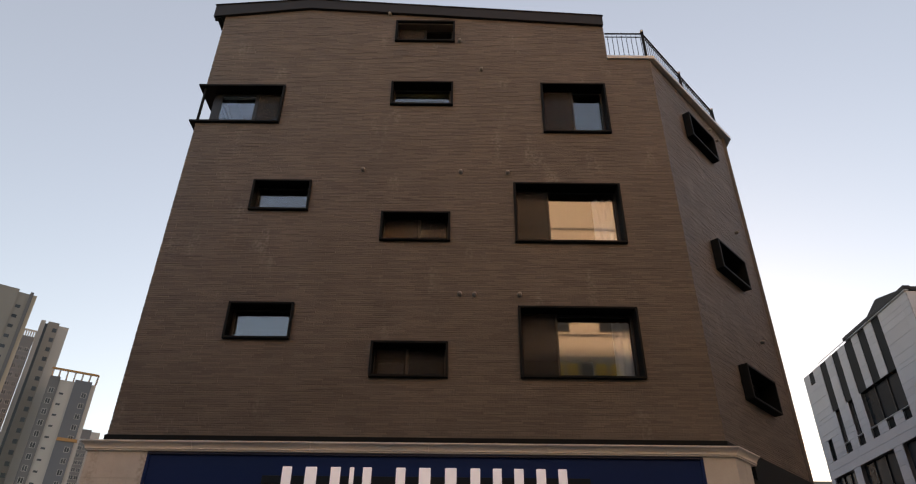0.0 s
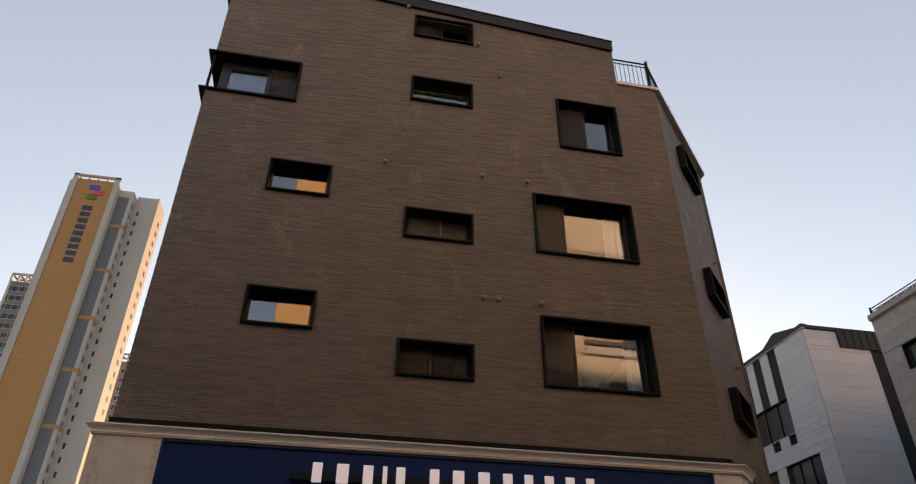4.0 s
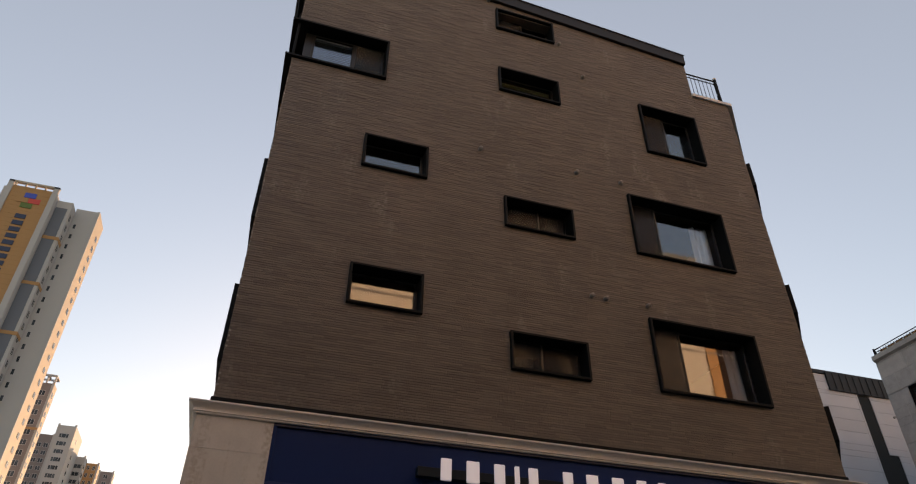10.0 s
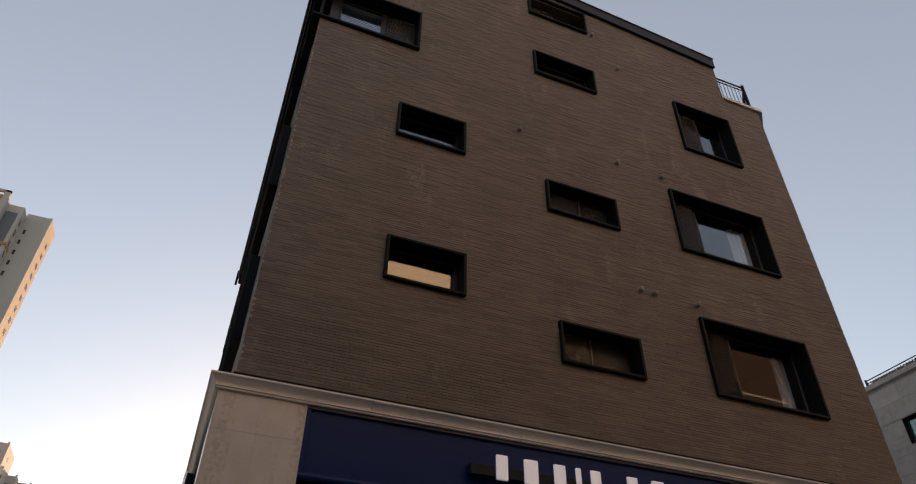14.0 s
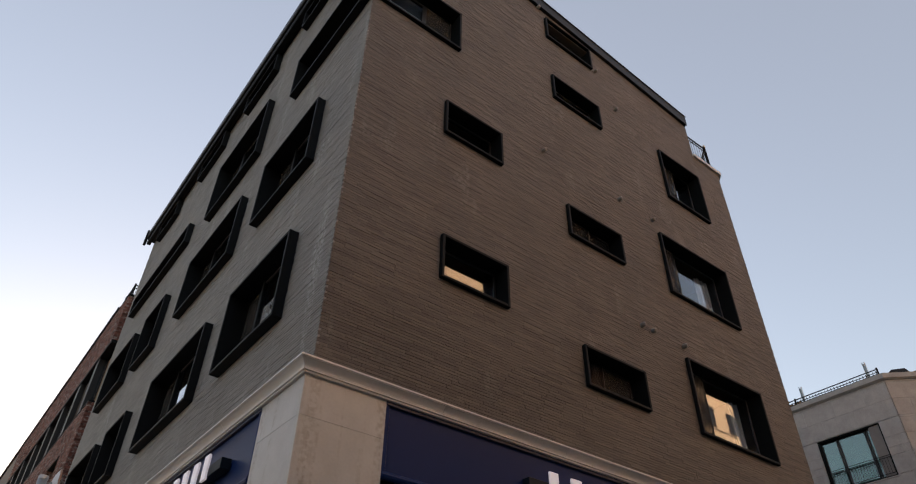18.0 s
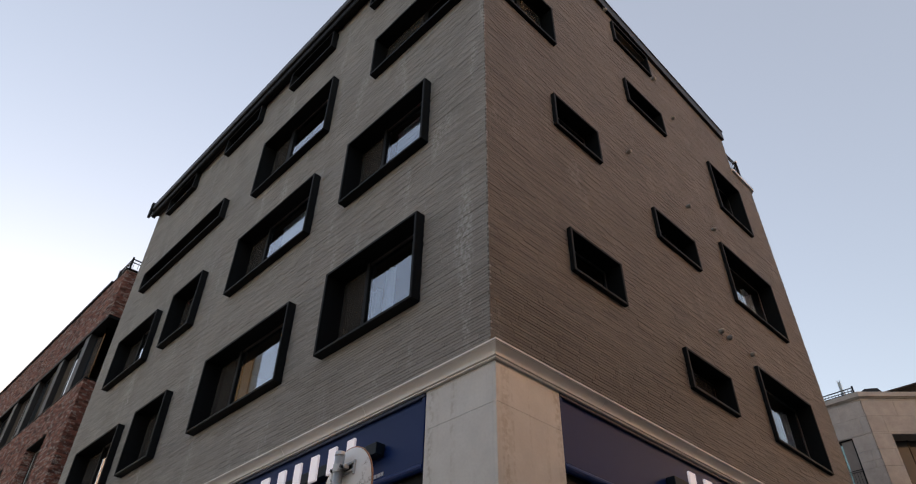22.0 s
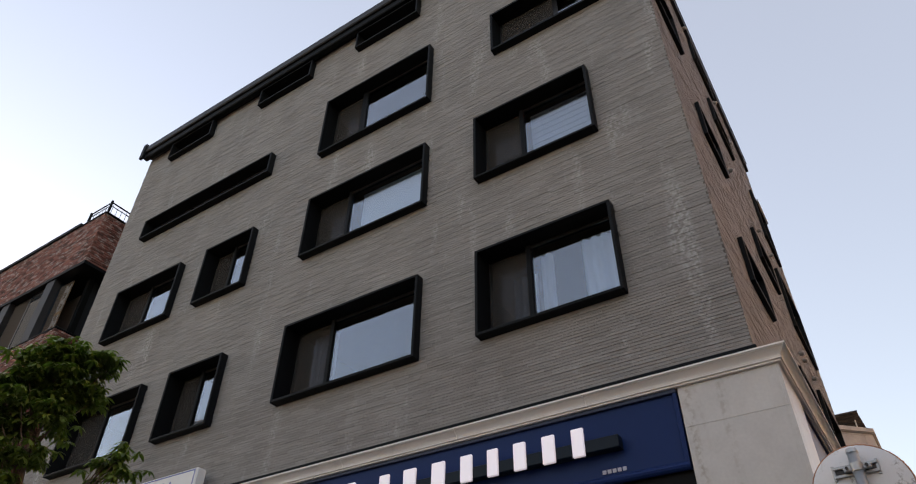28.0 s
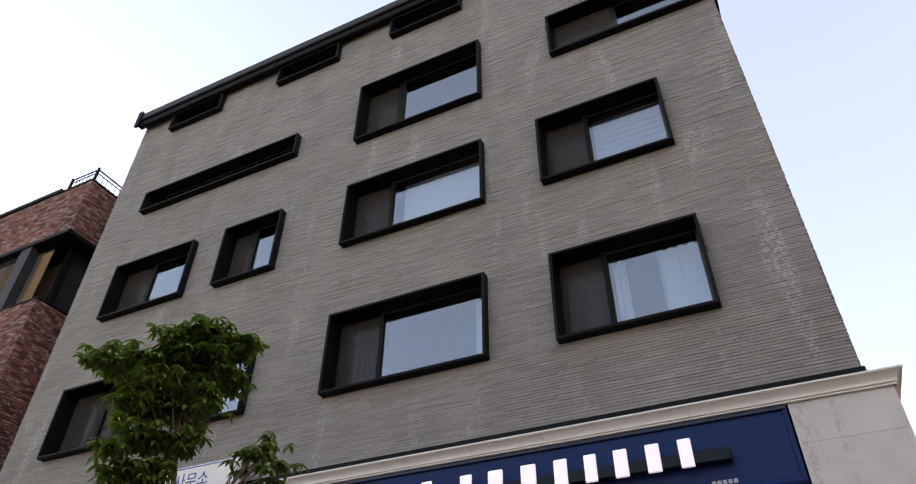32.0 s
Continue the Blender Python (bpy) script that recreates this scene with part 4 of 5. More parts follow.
RW, RS = pose(RX, 0, 0, 0, 0, -90), pose(0, RY, 0)
red_bricks(RW, -44.0, -RY, 12.66, 14.38, [], 3)
red_bricks(RW, -44.0, -RY, 5.5, 10.5, rh, 4)
red_bricks(RS, RX, RX + 2.6, 12.66, 14.38, [], 5)
red_bricks(RS, RX, RX + 2.2, 5.5, 10.5, [], 6)
part("coping", Geo().box(RX - 0.05, RX + 0.25, 28.2, 60, 14.38, 14.50, 0.01), M_FRAME, rb, "black metal parapet coping")
part("coping", Geo().box(RX - 0.02, 0, RY - 0.02, 28.2, 14.38, 14.41), M_FRAME, rb)
part("band_lintel", Geo().box(RX - 0.012, 2, RY - 0.012, 60, 12.55, 12.655, 0.004), M_FRAME, rb, "black metal lintel over the window band")
part("band_sill", Geo().box(RX - 0.02, 2, RY - 0.02, 60, 10.5, 10.54, 0.004), M_FRAME, rb, "thin black metal sill")
part("corner_column", Geo().box(RX + 0.55, RX + 0.7, RY + 0.5, RY + 0.65, 10.56, 12.55), M_FRAME, rb)
for k, y in enumerate((28.35, 30.65, 32.95, 35.25, 37.55, 39.85, 42.15)):
    part("fin", Geo().box(RX + 0.02, RX + 0.4, y, y + 0.42, 10.56, 12.55, 0.008), M_ROOF, rb, "charcoal metal pier between the windows")
    w = new("band_window")
    w.parent = rb
    a, b = y + 0.42, y + 2.30
    c = (a + b) / 2
    for p, q, x in ((a, c + 0.03, 0.15), (c - 0.03, b, 0.195)):
        part("sash_frame", Geo().box(RX + x, RX + x + 0.04, p, p + 0.055, 10.56, 12.55).box(RX + x, RX + x + 0.04, q - 0.055, q, 10.56, 12.55).box(RX + x, RX + x + 0.04, p, q, 10.56, 10.62).box(RX + x, RX + x + 0.04, p, q, 12.49, 12.55), M_SASH, w)
        part("pane", Geo().box(RX + x + 0.015, RX + x + 0.027, p + 0.05, q - 0.05, 10.61, 12.5), M_PANE, w)
    p, q, x = (a + 0.04, c, 0.14) if k % 2 else (c + 0.03, b - 0.04, 0.185)
    part("screen", Geo().box(RX + x, RX + x + 0.004, p, q, 10.6, 12.5), M_MESH, w, "dark brown insect screen")
part("pane", Geo().box(RX + 0.7, 1.0, RY + 0.58, RY + 0.6, 10.56, 12.55), M_PANE, rb)
part("pane", Geo().box(RX + 0.20, RX + 0.212, RY + 0.62, 28.35, 10.58, 12.53), M_GLASS, rb).visible_shadow = False
# amber reflection in the corner pane, put in as a coloured sheet
part("orange_blind", Geo().box(RX + 0.26, RX + 0.265, 27.72, 28.33, 10.6, 12.4), M_AMBER, rb, "orange brown sheet standing in for a reflection in the pane")
part("wall_core", wall_geo(-60.0, -RY - 0.03, 0.0, 10.5, rh, 0.03, 0.40), M_REDMORTAR, rb).matrix_world = RW
for a, b, lo, hi in rh:
    w = new("wall_window")
    w.parent = rb
    w.matrix_world = RW
    reveal = Geo()
    for k in range(int((hi - lo) / 0.0675)):
        for p, q in ((a, a + 0.012), (b - 0.012, b)):
            reveal.box(p, q, -0.004, 0.10 + 0.1 * (k % 2), lo + k * 0.0675, lo + k * 0.0675 + 0.0545).box(p, q, 0.113 + 0.1 * (k % 2), 0.26, lo + k * 0.0675, lo + k * 0.0675 + 0.0545)
    part("reveal", reveal, M_REDBRICK, w, "red brick reveal")
    fr(w, a + 0.012, b - 0.012, 0.24, 0.32, lo, hi, 0.06, ("jamb", "jamb", "head", "sill"), M_FRAME, 0.004)
    part("lintel", Geo().box(a, b, 0.0, 0.24, hi - 0.03, hi - 0.001), M_FRAME, w)
    part("sill_plate", Geo().box(a - 0.03, b + 0.03, -0.03, 0.24, lo - 0.02, lo + 0.02, 0.004), M_FRAME, w)
    c = (a + b) / 2
    for p, q, y in ((a + 0.07, c + 0.03, 0.255), (c - 0.03, b - 0.07, 0.29)):
        fr(w, p, q, y, y + 0.03, lo + 0.06, hi - 0.06, 0.05, ("stile", "stile", "top_rail", "bottom_rail"), M_GALV if y < 0.27 else M_SASH, 0.003)
        part("pane", Geo().box(p + 0.04, q - 0.04, y + 0.01, y + 0.02, lo + 0.1, hi - 0.1), M_PANE, w)
railing("black rooftop railing at the brick building's corner", [(RX + 0.08, 28.1), (RX + 0.08, RY + 0.08), (RX + 3.0, RY + 0.08)], 14.40, 14.86, [(RX + 0.08, RY + 0.08), (RX + 0.08, 28.1)], 0.14, cap=False)


# ---- pale stone building with dark stripes across the side street ----
def panels(parent, m, u0, u1, z0, z1, holes, pw, ph, material, gap=0.012, bond=0.0, name="panel"):
    """Cladding panels of about pw by ph, cut round the holes."""
    row, z = 0, z0
    while z < z1 - 0.05:
        hi = min(z + ph, z1)
        cuts = sorted({z, hi, *[e for h in holes for e in h[2:] if z + 0.03 < e < hi - 0.03]})
        for lo, up in zip(cuts, cuts[1:]):
            for a, b in clear_of(u0, u1, lo, up, holes):
                k = math.floor((a - u0 + bond * pw * (row % 2)) / pw)
                while u0 - bond * pw * (row % 2) + k * pw < b - 0.02:
                    p, q = max(a, u0 - bond * pw * (row % 2) + k * pw), min(b, u0 - bond * pw * (row % 2) + (k + 1) * pw)
                    k += 1
                    if q - p > 0.03:
                        ob = part(name, Geo().box(p + gap / 2, q - gap / 2, -0.03, 0.0, lo + gap / 2, up - gap / 2, 0.004), material, parent)
                        ob.matrix_world = m
        z, row = hi, row + 1


wb = thing("striped_building", "pale stone building with charcoal vertical stripes and dark seamed roof", "building")
WX, WY, WT = 20.5, 26.85, 16.45
WBW, WBS = pose(WX, 0, 0, 0, 0, -90), pose(0, WY, 0)
stripes = [(-35.52, -34.85), (-34.08, -33.43), (-32.72, -31.93), (-31.30, -30.63), (-29.93, -29.26)]
dark_windows = [(-32.6, -29.26, 12.0, 13.75), (-35.3, -34.85, 12.0, 13.75), (-33.9, -33.43, 12.0, 13.75), (-34.49, -31.38, 7.2, 10.67), (-30.64, -28.0, 7.2, 10.67), (-37.2, -35.12, 7.2, 10.67)]
dark_panels = [(a, b, 13.75, WT) for a, b in stripes] + [(-35.3, -34.7, 11.48, 12.0), (-33.95, -33.35, 11.48, 12.0), (-36.95, -36.4, 15.75, WT), (-36.85, -36.4, 11.48, 12.6), (-32.64, -32.02, 11.48, 12.0), (-31.23, -30.62, 11.48, 12.0), (-29.85, -29.28, 11.48, 12.0)]
part("body", Geo().box(WX + 0.25, 32, WY + 0.03, 37.55, 0, WT - 0.02), M_JOINT, wb)
panels(wb, WBW, -37.6, -WY, 3.0, WT, dark_windows + dark_panels, 3.4, 0.62, M_WSTONE, 0.007)
ws_holes = [(24.0, 24.75, 3, 15.6), (24.75, 25.3, 3, 12.6)]
panels(wb, WBS, WX, 30, 3.0, WT, ws_holes, 3.4, 0.62, M_WSTONE, 0.007)
part("north_wall", Geo().box(WX, 32, 37.56, 37.6, 0, WT), M_WSTONE, wb)
for a, b, lo, hi in ws_holes:
    part("stripe", Geo().box(a, b, 0.0, 0.06, lo, hi), M_DARKPANEL, wb, "charcoal stripe").matrix_world = WBS
for a, b, lo, hi in dark_panels:
    part("stripe", Geo().box(a, b, 0.0 if hi == WT else 0.08, 0.24, lo, hi), M_DARKPANEL, wb, "charcoal panel").matrix_world = WBW
for a, b, lo, hi in dark_windows:
    part("window_recess", Geo().box(a, b, 0.2, 0.24, lo, hi), M_DARKPANEL, wb, "deep dark window recess").matrix_world = WBW
    cuts = [a, (2 * a + b) / 3, (a + 2 * b) / 3, b] if b - a > 2 else [a, b]
    for p, q in zip(cuts, cuts[1:]):
        part("pane", Geo().box(p + 0.03, q - 0.03, 0.17, 0.18, lo + 0.04, hi - 0.04), M_TWIN, wb).matrix_world = WBW
        part("mullion", Geo().box(q - 0.04, q, 0.1, 0.19, lo, hi), M_SASH, wb).matrix_world = WBW
    part("sill", Geo().box(a - 0.03, b + 0.03, -0.05, 0.1, lo - 0.03, lo), M_WSTONE, wb).matrix_world = WBW
ro = new("seamed_roof")
ro.parent = wb
part("roof_sheet", Geo().prism([(WY - 0.1, WT + 0.02), (32.45, WT + 0.02), (32.45, WT + 0.2), (30.7, WT + 0.36), (29.45, WT + 0.86), (29.25, WT + 0.87), (27.9, WT + 0.52), (WY - 0.1, WT + 0.2)], WX + 0.2, 31, "x"), M_ROOF, ro)
part("eave", Geo().box(WX - 0.12, WX + 0.2, WY - 0.12, 32.5, WT + 0.06, WT + 0.24, 0.01), M_ROOF, ro)
part("eave_gutter", Geo().box(WX - 0.1, WX + 0.1, WY - 0.1, 32.4, WT, WT + 0.055, 0.01), M_GALV, ro, "thin pale metal gutter under the eave")
part("roof_apron", Geo().box(22.3, 30, WY - 0.12, WY - 0.05, 15.6, WT + 0.1), M_ROOF, ro, "dark seamed metal apron")
for k in range(20):
    part("seam", Geo().box(22.3 + k * 0.42, 22.33 + k * 0.42, WY - 0.15, WY - 0.11, 15.6, WT + 0.12), M_ROOF, ro)
part("vent", Geo().tube([(25.9, WY + 0.02, 14.62), (25.9, WY - 0.12, 14.62)], [0.06, 0.06], 10), M_STEEL, wb)
part("low_rail", Geo().tube([(WX + 0.05, 32.5, WT + 0.17), (WX + 0.05, 35.7, WT + 0.17)], [0.02, 0.02], 6), M_GALV, wb)
for y in (33.2, 34.4, 35.65):
    part("rail_post", Geo().tube([(WX + 0.05, y, WT), (WX + 0.05, y, WT + 0.18)], [0.015, 0.015], 6), M_GALV, wb)

# ---- grey granite building with a chamfered corner ----
gb = thing("granite_building", "grey granite-clad building with chamfered corner and teal windows", "building")
GX, GC, GT = 18.88, 13.87, 13.86
GBW, GBC, GBS = pose(GX, 0, 0, 0, 0, -90), pose(GX, GC, 0, 0, 0, -45), pose(21.83, 10.92, 0)
gw = [(-20.06, -18.25, 11.42, 12.43), (-20.0, -18.2, 8.45, 9.68), (-17.07, -14.62, 10.45, 12.42), (-17.07, -14.62, 7.4, 9.4)]
part("body", Geo().prism([(GX + 0.3, 21.0), (GX + 0.3, GC + 1.1), (22.95, 11.25), (34, 11.25), (34, 21.0)], 0, GT, "z"), M_JOINT, gb)
panels(gb, GBW, -21.0, -GC, 5.2, GT, gw, 1.25, 0.66, M_GSTONE, 0.005, 0.5)
gc = [(0.72, 3.25, 9.5, 12.38), (0.72, 3.25, 5.6, 8.6)]
panels(gb, GBC, 0.0, 4.17, 5.2, GT, gc, 1.25, 0.66, M_GSTONE, 0.005, 0.5)
panels(gb, GBS, 0.0, 10.0, 5.2, GT, [], 1.25, 0.66, M_GSTONE, 0.005, 0.5)
part("corner_core", Geo().prism([(GX + 0.03, GC + 1.2), (GX + 0.03, GC + 0.012), (19.36, 13.43), (19.85, 13.92), (19.3, GC + 1.2)], 0, GT, "z"), M_JOINT, gb)
part("corner_core", Geo().prism([(21.24, 11.55), (21.84, 10.955), (23.2, 10.955), (23.2, 11.6), (21.75, 12.06)], 0, GT, "z"), M_JOINT, gb)
part("lintel_core", Geo().box(0.68, 3.3, 0.006, 0.7, 12.45, GT).box(0.68, 3.3, 0.006, 0.7, 8.67, 9.43), M_JOINT, gb).matrix_world = GBC
part("north_wall", Geo().box(GX, 34, 20.97, 21.0, 0, GT), M_GSTONE, gb)
for a, b, lo, hi in gc:
    bal = new("corner_balcony")
    bal.parent = gb
    bal.matrix_world = GBC
    part("soffit", Geo().box(a - 0.05, b + 0.05, 0.02, 0.75, hi, hi + 0.06), M_GSTONE, bal, "stone balcony soffit")
    part("floor", Geo().box(a - 0.05, b + 0.05, 0.02, 0.75, lo - 0.06, lo), M_GSTONE, bal)
    part("cheek", Geo().box(a - 0.06, a, 0.02, 0.75, lo, hi), M_GSTONE, bal)
    part("cheek", Geo().box(b, b + 0.06, 0.02, 0.75, lo, hi), M_GSTONE, bal)
    part("back_panel", Geo().box(a, b, 0.66, 0.7, lo, hi), M_DARKPANEL, bal)
    for p, q in ((a, a + 0.85), (a + 0.85, b - 0.85), (b - 0.85, b)):
        part("stile", Geo().box(p, p + 0.05, 0.58, 0.66, lo, hi), M_SASH, bal)
        part("pane", Geo().box(p + 0.06, q - 0.01, 0.61, 0.625, lo + 0.05, hi - 0.05), M_TWIN, bal)
for a, b, lo, hi in gw:
    w = thing("side_window", "", "")
    w.parent = gb
    w.matrix_world = GBW
    fr(w, a, b, 0.0, 0.24, lo, hi, 0.05, ("jamb", "jamb", "head", "sill"), M_FRAME, 0.004)
    part("stone_sill", Geo().box(a - 0.04, b + 0.04, -0.05, 0.0, lo - 0.05, lo, 0.004), M_GSTONE, w)
    part("room", Geo().box(a, b, 0.27, 0.29, lo, hi), M_ROOM, w)
    for p, q in (((a, a + 0.7), (a + 0.7, b - 0.65), (b - 0.65, b)) if b - a > 2.0 else ((a, (a + b) / 2), ((a + b) / 2, b))):
        fr(w, p + 0.04, q, 0.14, 0.19, lo + 0.05, hi - 0.05, 0.05, ("stile", "stile", "top_rail", "bottom_rail"), M_SASH, 0.003)
        part("pane", Geo().box(p + 0.08, q - 0.04, 0.16, 0.172, lo + 0.09, hi - 0.09), M_TEALGLASS, w).visible_shadow = False
    if b - a > 2.0:
        for z in (lo + 0.12, lo + 0.75, lo + 0.68):
            part("guard_rail", Geo().tube([(a, -0.03, z), (b, -0.03, z)], [0.012, 0.012], 6), M_FRAME, w)
        for k in range(24):
            u = a + (b - a) * (k + 0.5) / 24
            part("guard_bar", Geo().tube([(u, -0.03, lo + 0.12), (u, -0.03, lo + 0.68)], [0.007, 0.007], 5), M_FRAME, w)
ledge = new("roof_ledge")
ledge.parent = gb
sweep([(-0.3, GT), (0.08, GT), (0.10, GT + 0.03), (0.14, GT + 0.05), (0.14, GT + 0.24), (-0.3, GT + 0.24)], [(GX, 21.0), (GX, GC), (21.83, 10.92), (33, 10.92)], "ledge_stone", M_GSTONE, ledge)
railing("black roof railing on the granite building", [(GX + 0.02, 20.9), (GX + 0.02, GC + 0.1)], GT + 0.24, GT + 0.52, [(GX + 0.02, GC + 0.1), (GX + 0.02, 17.4), (GX + 0.02, 20.9)], 0.13, cap=False, bar=0.016)
net = thing("roof_screen", "yellowed slatted screen behind the roof railing", "screen")
for k in range(9):
    part("slat", Geo().box(GX + 0.16, GX + 0.17, 17.2 + k * 0.4, 17.56 + k * 0.4, GT + 0.24, GT + 0.46), M_TORANGE, net)
for y in (17.15, 14.42):
    st = thing("roof_post", "galvanised steel channel post standing on the roof ledge", "post")
    part("channel", Geo().box(GX + 0.35, GX + 0.43, y, y + 0.015, GT + 0.24, GT + 1.15).box(GX + 0.35, GX + 0.43, y + 0.09, y + 0.105, GT + 0.24, GT + 1.15).box(GX + 0.415, GX + 0.43, y + 0.015, y + 0.09, GT + 0.24, GT + 1.1), M_GALV, st)
can = thing("roof_canopy", "tilted corrugated metal canopy over the granite roof terrace", "canopy")
ca, cb, cd = Vector((20.25, 13.35, 14.38)), Vector((22.42, 11.18, 15.27)), Vector((2.3, -0.2, -0.68))
for k in range(16):
    g = Geo()
    p, q = cd * (k / 16), cd * ((k + 1) / 16)
    up = Vector((0, 0, 0.035 * (1 - 2 * (k % 2))))
    for lift in (Vector((0, 0, 0)), Vector((0, 0, 0.02))):
        g.v += [tuple(v + lift) for v in (ca + p - up, cb + p - up, cb + q + up, ca + q + up)]
    g.f += [(3, 2, 1, 0), (4, 5, 6, 7), (0, 1, 5, 4), (1, 2, 6, 5), (2, 3, 7, 6), (3, 0, 4, 7)]
    part("corrugation", g, M_ROOF, can)
part("front_edge", Geo().tube([ca, cb], [0.05, 0.05], 8), M_ROOF, can, "dark rolled front edge")
for f in (0.45, 0.88):
    p = ca.lerp(cb, f) + cd * 0.25
    part("post", Geo().tube([(p.x, p.y, GT), (p.x, p.y, p.z)], [0.035, 0.035], 8), M_GALV, can)
part("side_gable", Geo().prism([(14.75, 14.12), (13.75, 14.56), (13.3, 14.44), (13.1, 14.12)], 19.75, 20.2, "x"), M_ROOF, can, "small dark gable end")


# ---- far apartment towers ----
def at(az, dist, eye):
    return eye[0] + dist * math.sin(radians(az)), eye[1] + dist * math.cos(radians(az))


def tower_block(parent, x0, x1, y0, y1, h, material, name="wall"):
    return part(name, Geo().box(x0, x1, y0, y1, 0, h), material, parent)


def grid_windows(parent, side, fixed, cols, z0, z1, step, w, h, material=None, edged=True):
    """Rows of windows on a face: side "s" (faces -y at y = fixed) or "e"/"w" (faces +x or -x)."""
    material = material or M_TWIN
    s = {"s": 0, "e": 90, "w": -90}[side]
    gp = Geo().box(-w / 2, w / 2, -0.04, 0.0, 0, h)
    first = None
    z = z0
    while z < z1:
        for c in cols:
            m = pose(c, fixed, z) if side == "s" else pose(fixed, c, z, 0, 0, s)
            if first is None:
                first = part("window", gp, material, parent)
                first.matrix_local = m
                if edged:
                    fm = part("surround", Geo().box(-w / 2 - 0.12, w / 2 + 0.12, -0.02, 0.0, -0.12, h + 0.12).box(-0.06, 0.06, -0.07, -0.041, 0, h), M_TWHITE, parent)
                    fm.matrix_local = m
            else:
                shared("window", first.data, parent, m)
                if edged:
                    shared("surround", fm.data, parent, m)
        z += step


t1 = thing("apartment_tower", "tall apartment tower with ochre gable panel and pale trim", "tower", pose(1.4, 0, 0))
H1 = 106.0
tower_block(t1, -71.0, -59.6, 149, 166, H1 - 1.5, M_TWHITE)
part("gable_panel", Geo().box(-69.3, -60.9, 148.9, 149, 0, H1 - 0.9), M_TORANGE, t1, "ochre ribbed gable panel")
for k in range(0, 88):
    part("panel_line", Geo().box(-69.3, -60.9, 148.87, 148.9, 1.2 * k, 1.2 * k + 0.06), M_TORANGE, t1)
part("gable_edge", Geo().box(-70.4, -69.3, 148.6, 149.4, 0, H1 + 0.4), M_TWHITE, t1)
part("gable_edge", Geo().box(-60.9, -59.7, 148.6, 149.4, 0, H1 + 0.4), M_TWHITE, t1)
part("top_beam", Geo().box(-70.4, -59.7, 148.6, 149.3, H1 - 0.1, H1 + 0.4), M_TCREAM, t1)
for k in range(5):
    part("top_strut", Geo().box(-69 + k * 2.1, -68.7 + k * 2.1, 148.7, 149.2, H1 - 1.0, H1), M_TCREAM, t1)
lx, ly, lz = -64.9, 148.8, 99.2
for i, (m_, dx, dz) in enumerate(((M_BLUE, 0.0, 2.9), (M_TORANGE, -1.25, 1.45), (M_RED, 1.25, 1.45), (M_LEAF, 0.0, 0.0))):
    part("emblem_block", Geo().box(lx + dx - 1.2, lx + dx + 1.2, ly - 0.05, ly + 0.1, lz + dz, lz + dz + 1.35), m_, t1)
for k in range(9):
    part("sign_block", Geo().box(-66.1, -63.9, 148.75, 148.9, 96.2 - k * 1.82, 97.35 - k * 1.82), M_NAVY_DARK, t1, "dark blue plain block of the vertical sign")
tower_block(t1, -59.6, -56.3, 150.5, 166, H1 - 2.0, M_TWHITE)
part("slate_panel", Geo().box(-59.5, -57.0, 150.4, 150.5, 0, H1 - 4.0), M_TBLUE, t1)
for k in range(8):
    part("ochre_band", Geo().box(-59.6, -56.2, 150.3, 150.5, 93 - 12.2 * k, 93.8 - 12.2 * k), M_TORANGE, t1)
    part("ochre_band", Geo().box(-56.3, -56.2, 150.5, 153.5, 93 - 12.2 * k, 93.8 - 12.2 * k), M_TORANGE, t1)
grid_windows(t1, "e", -56.29, [152.0], 4.0, H1 - 4, 2.9, 1.0, 1.5)
tower_block(t1, -56.3, -51.1, 154.0, 160.8, H1 - 1.0, M_TWHITE)
part("side_wall", Geo().box(-51.1, -51.0, 154.0, 160.8, 0, H1 - 1.0), M_TCREAM, t1, "cream side wall in the evening sun")
part("edge_rib", Geo().box(-51.5, -51.0, 153.7, 154.0, 0, H1 - 1.0), M_TWHITE, t1)
grid_windows(t1, "e", -50.99, [158.2], 3.5, H1 - 6, 2.9, 1.3, 1.2, edged=False)
grid_windows(t1, "s", 153.99, [-55.3], 3.5, H1 - 5, 2.9, 0.5, 1.2, edged=False)


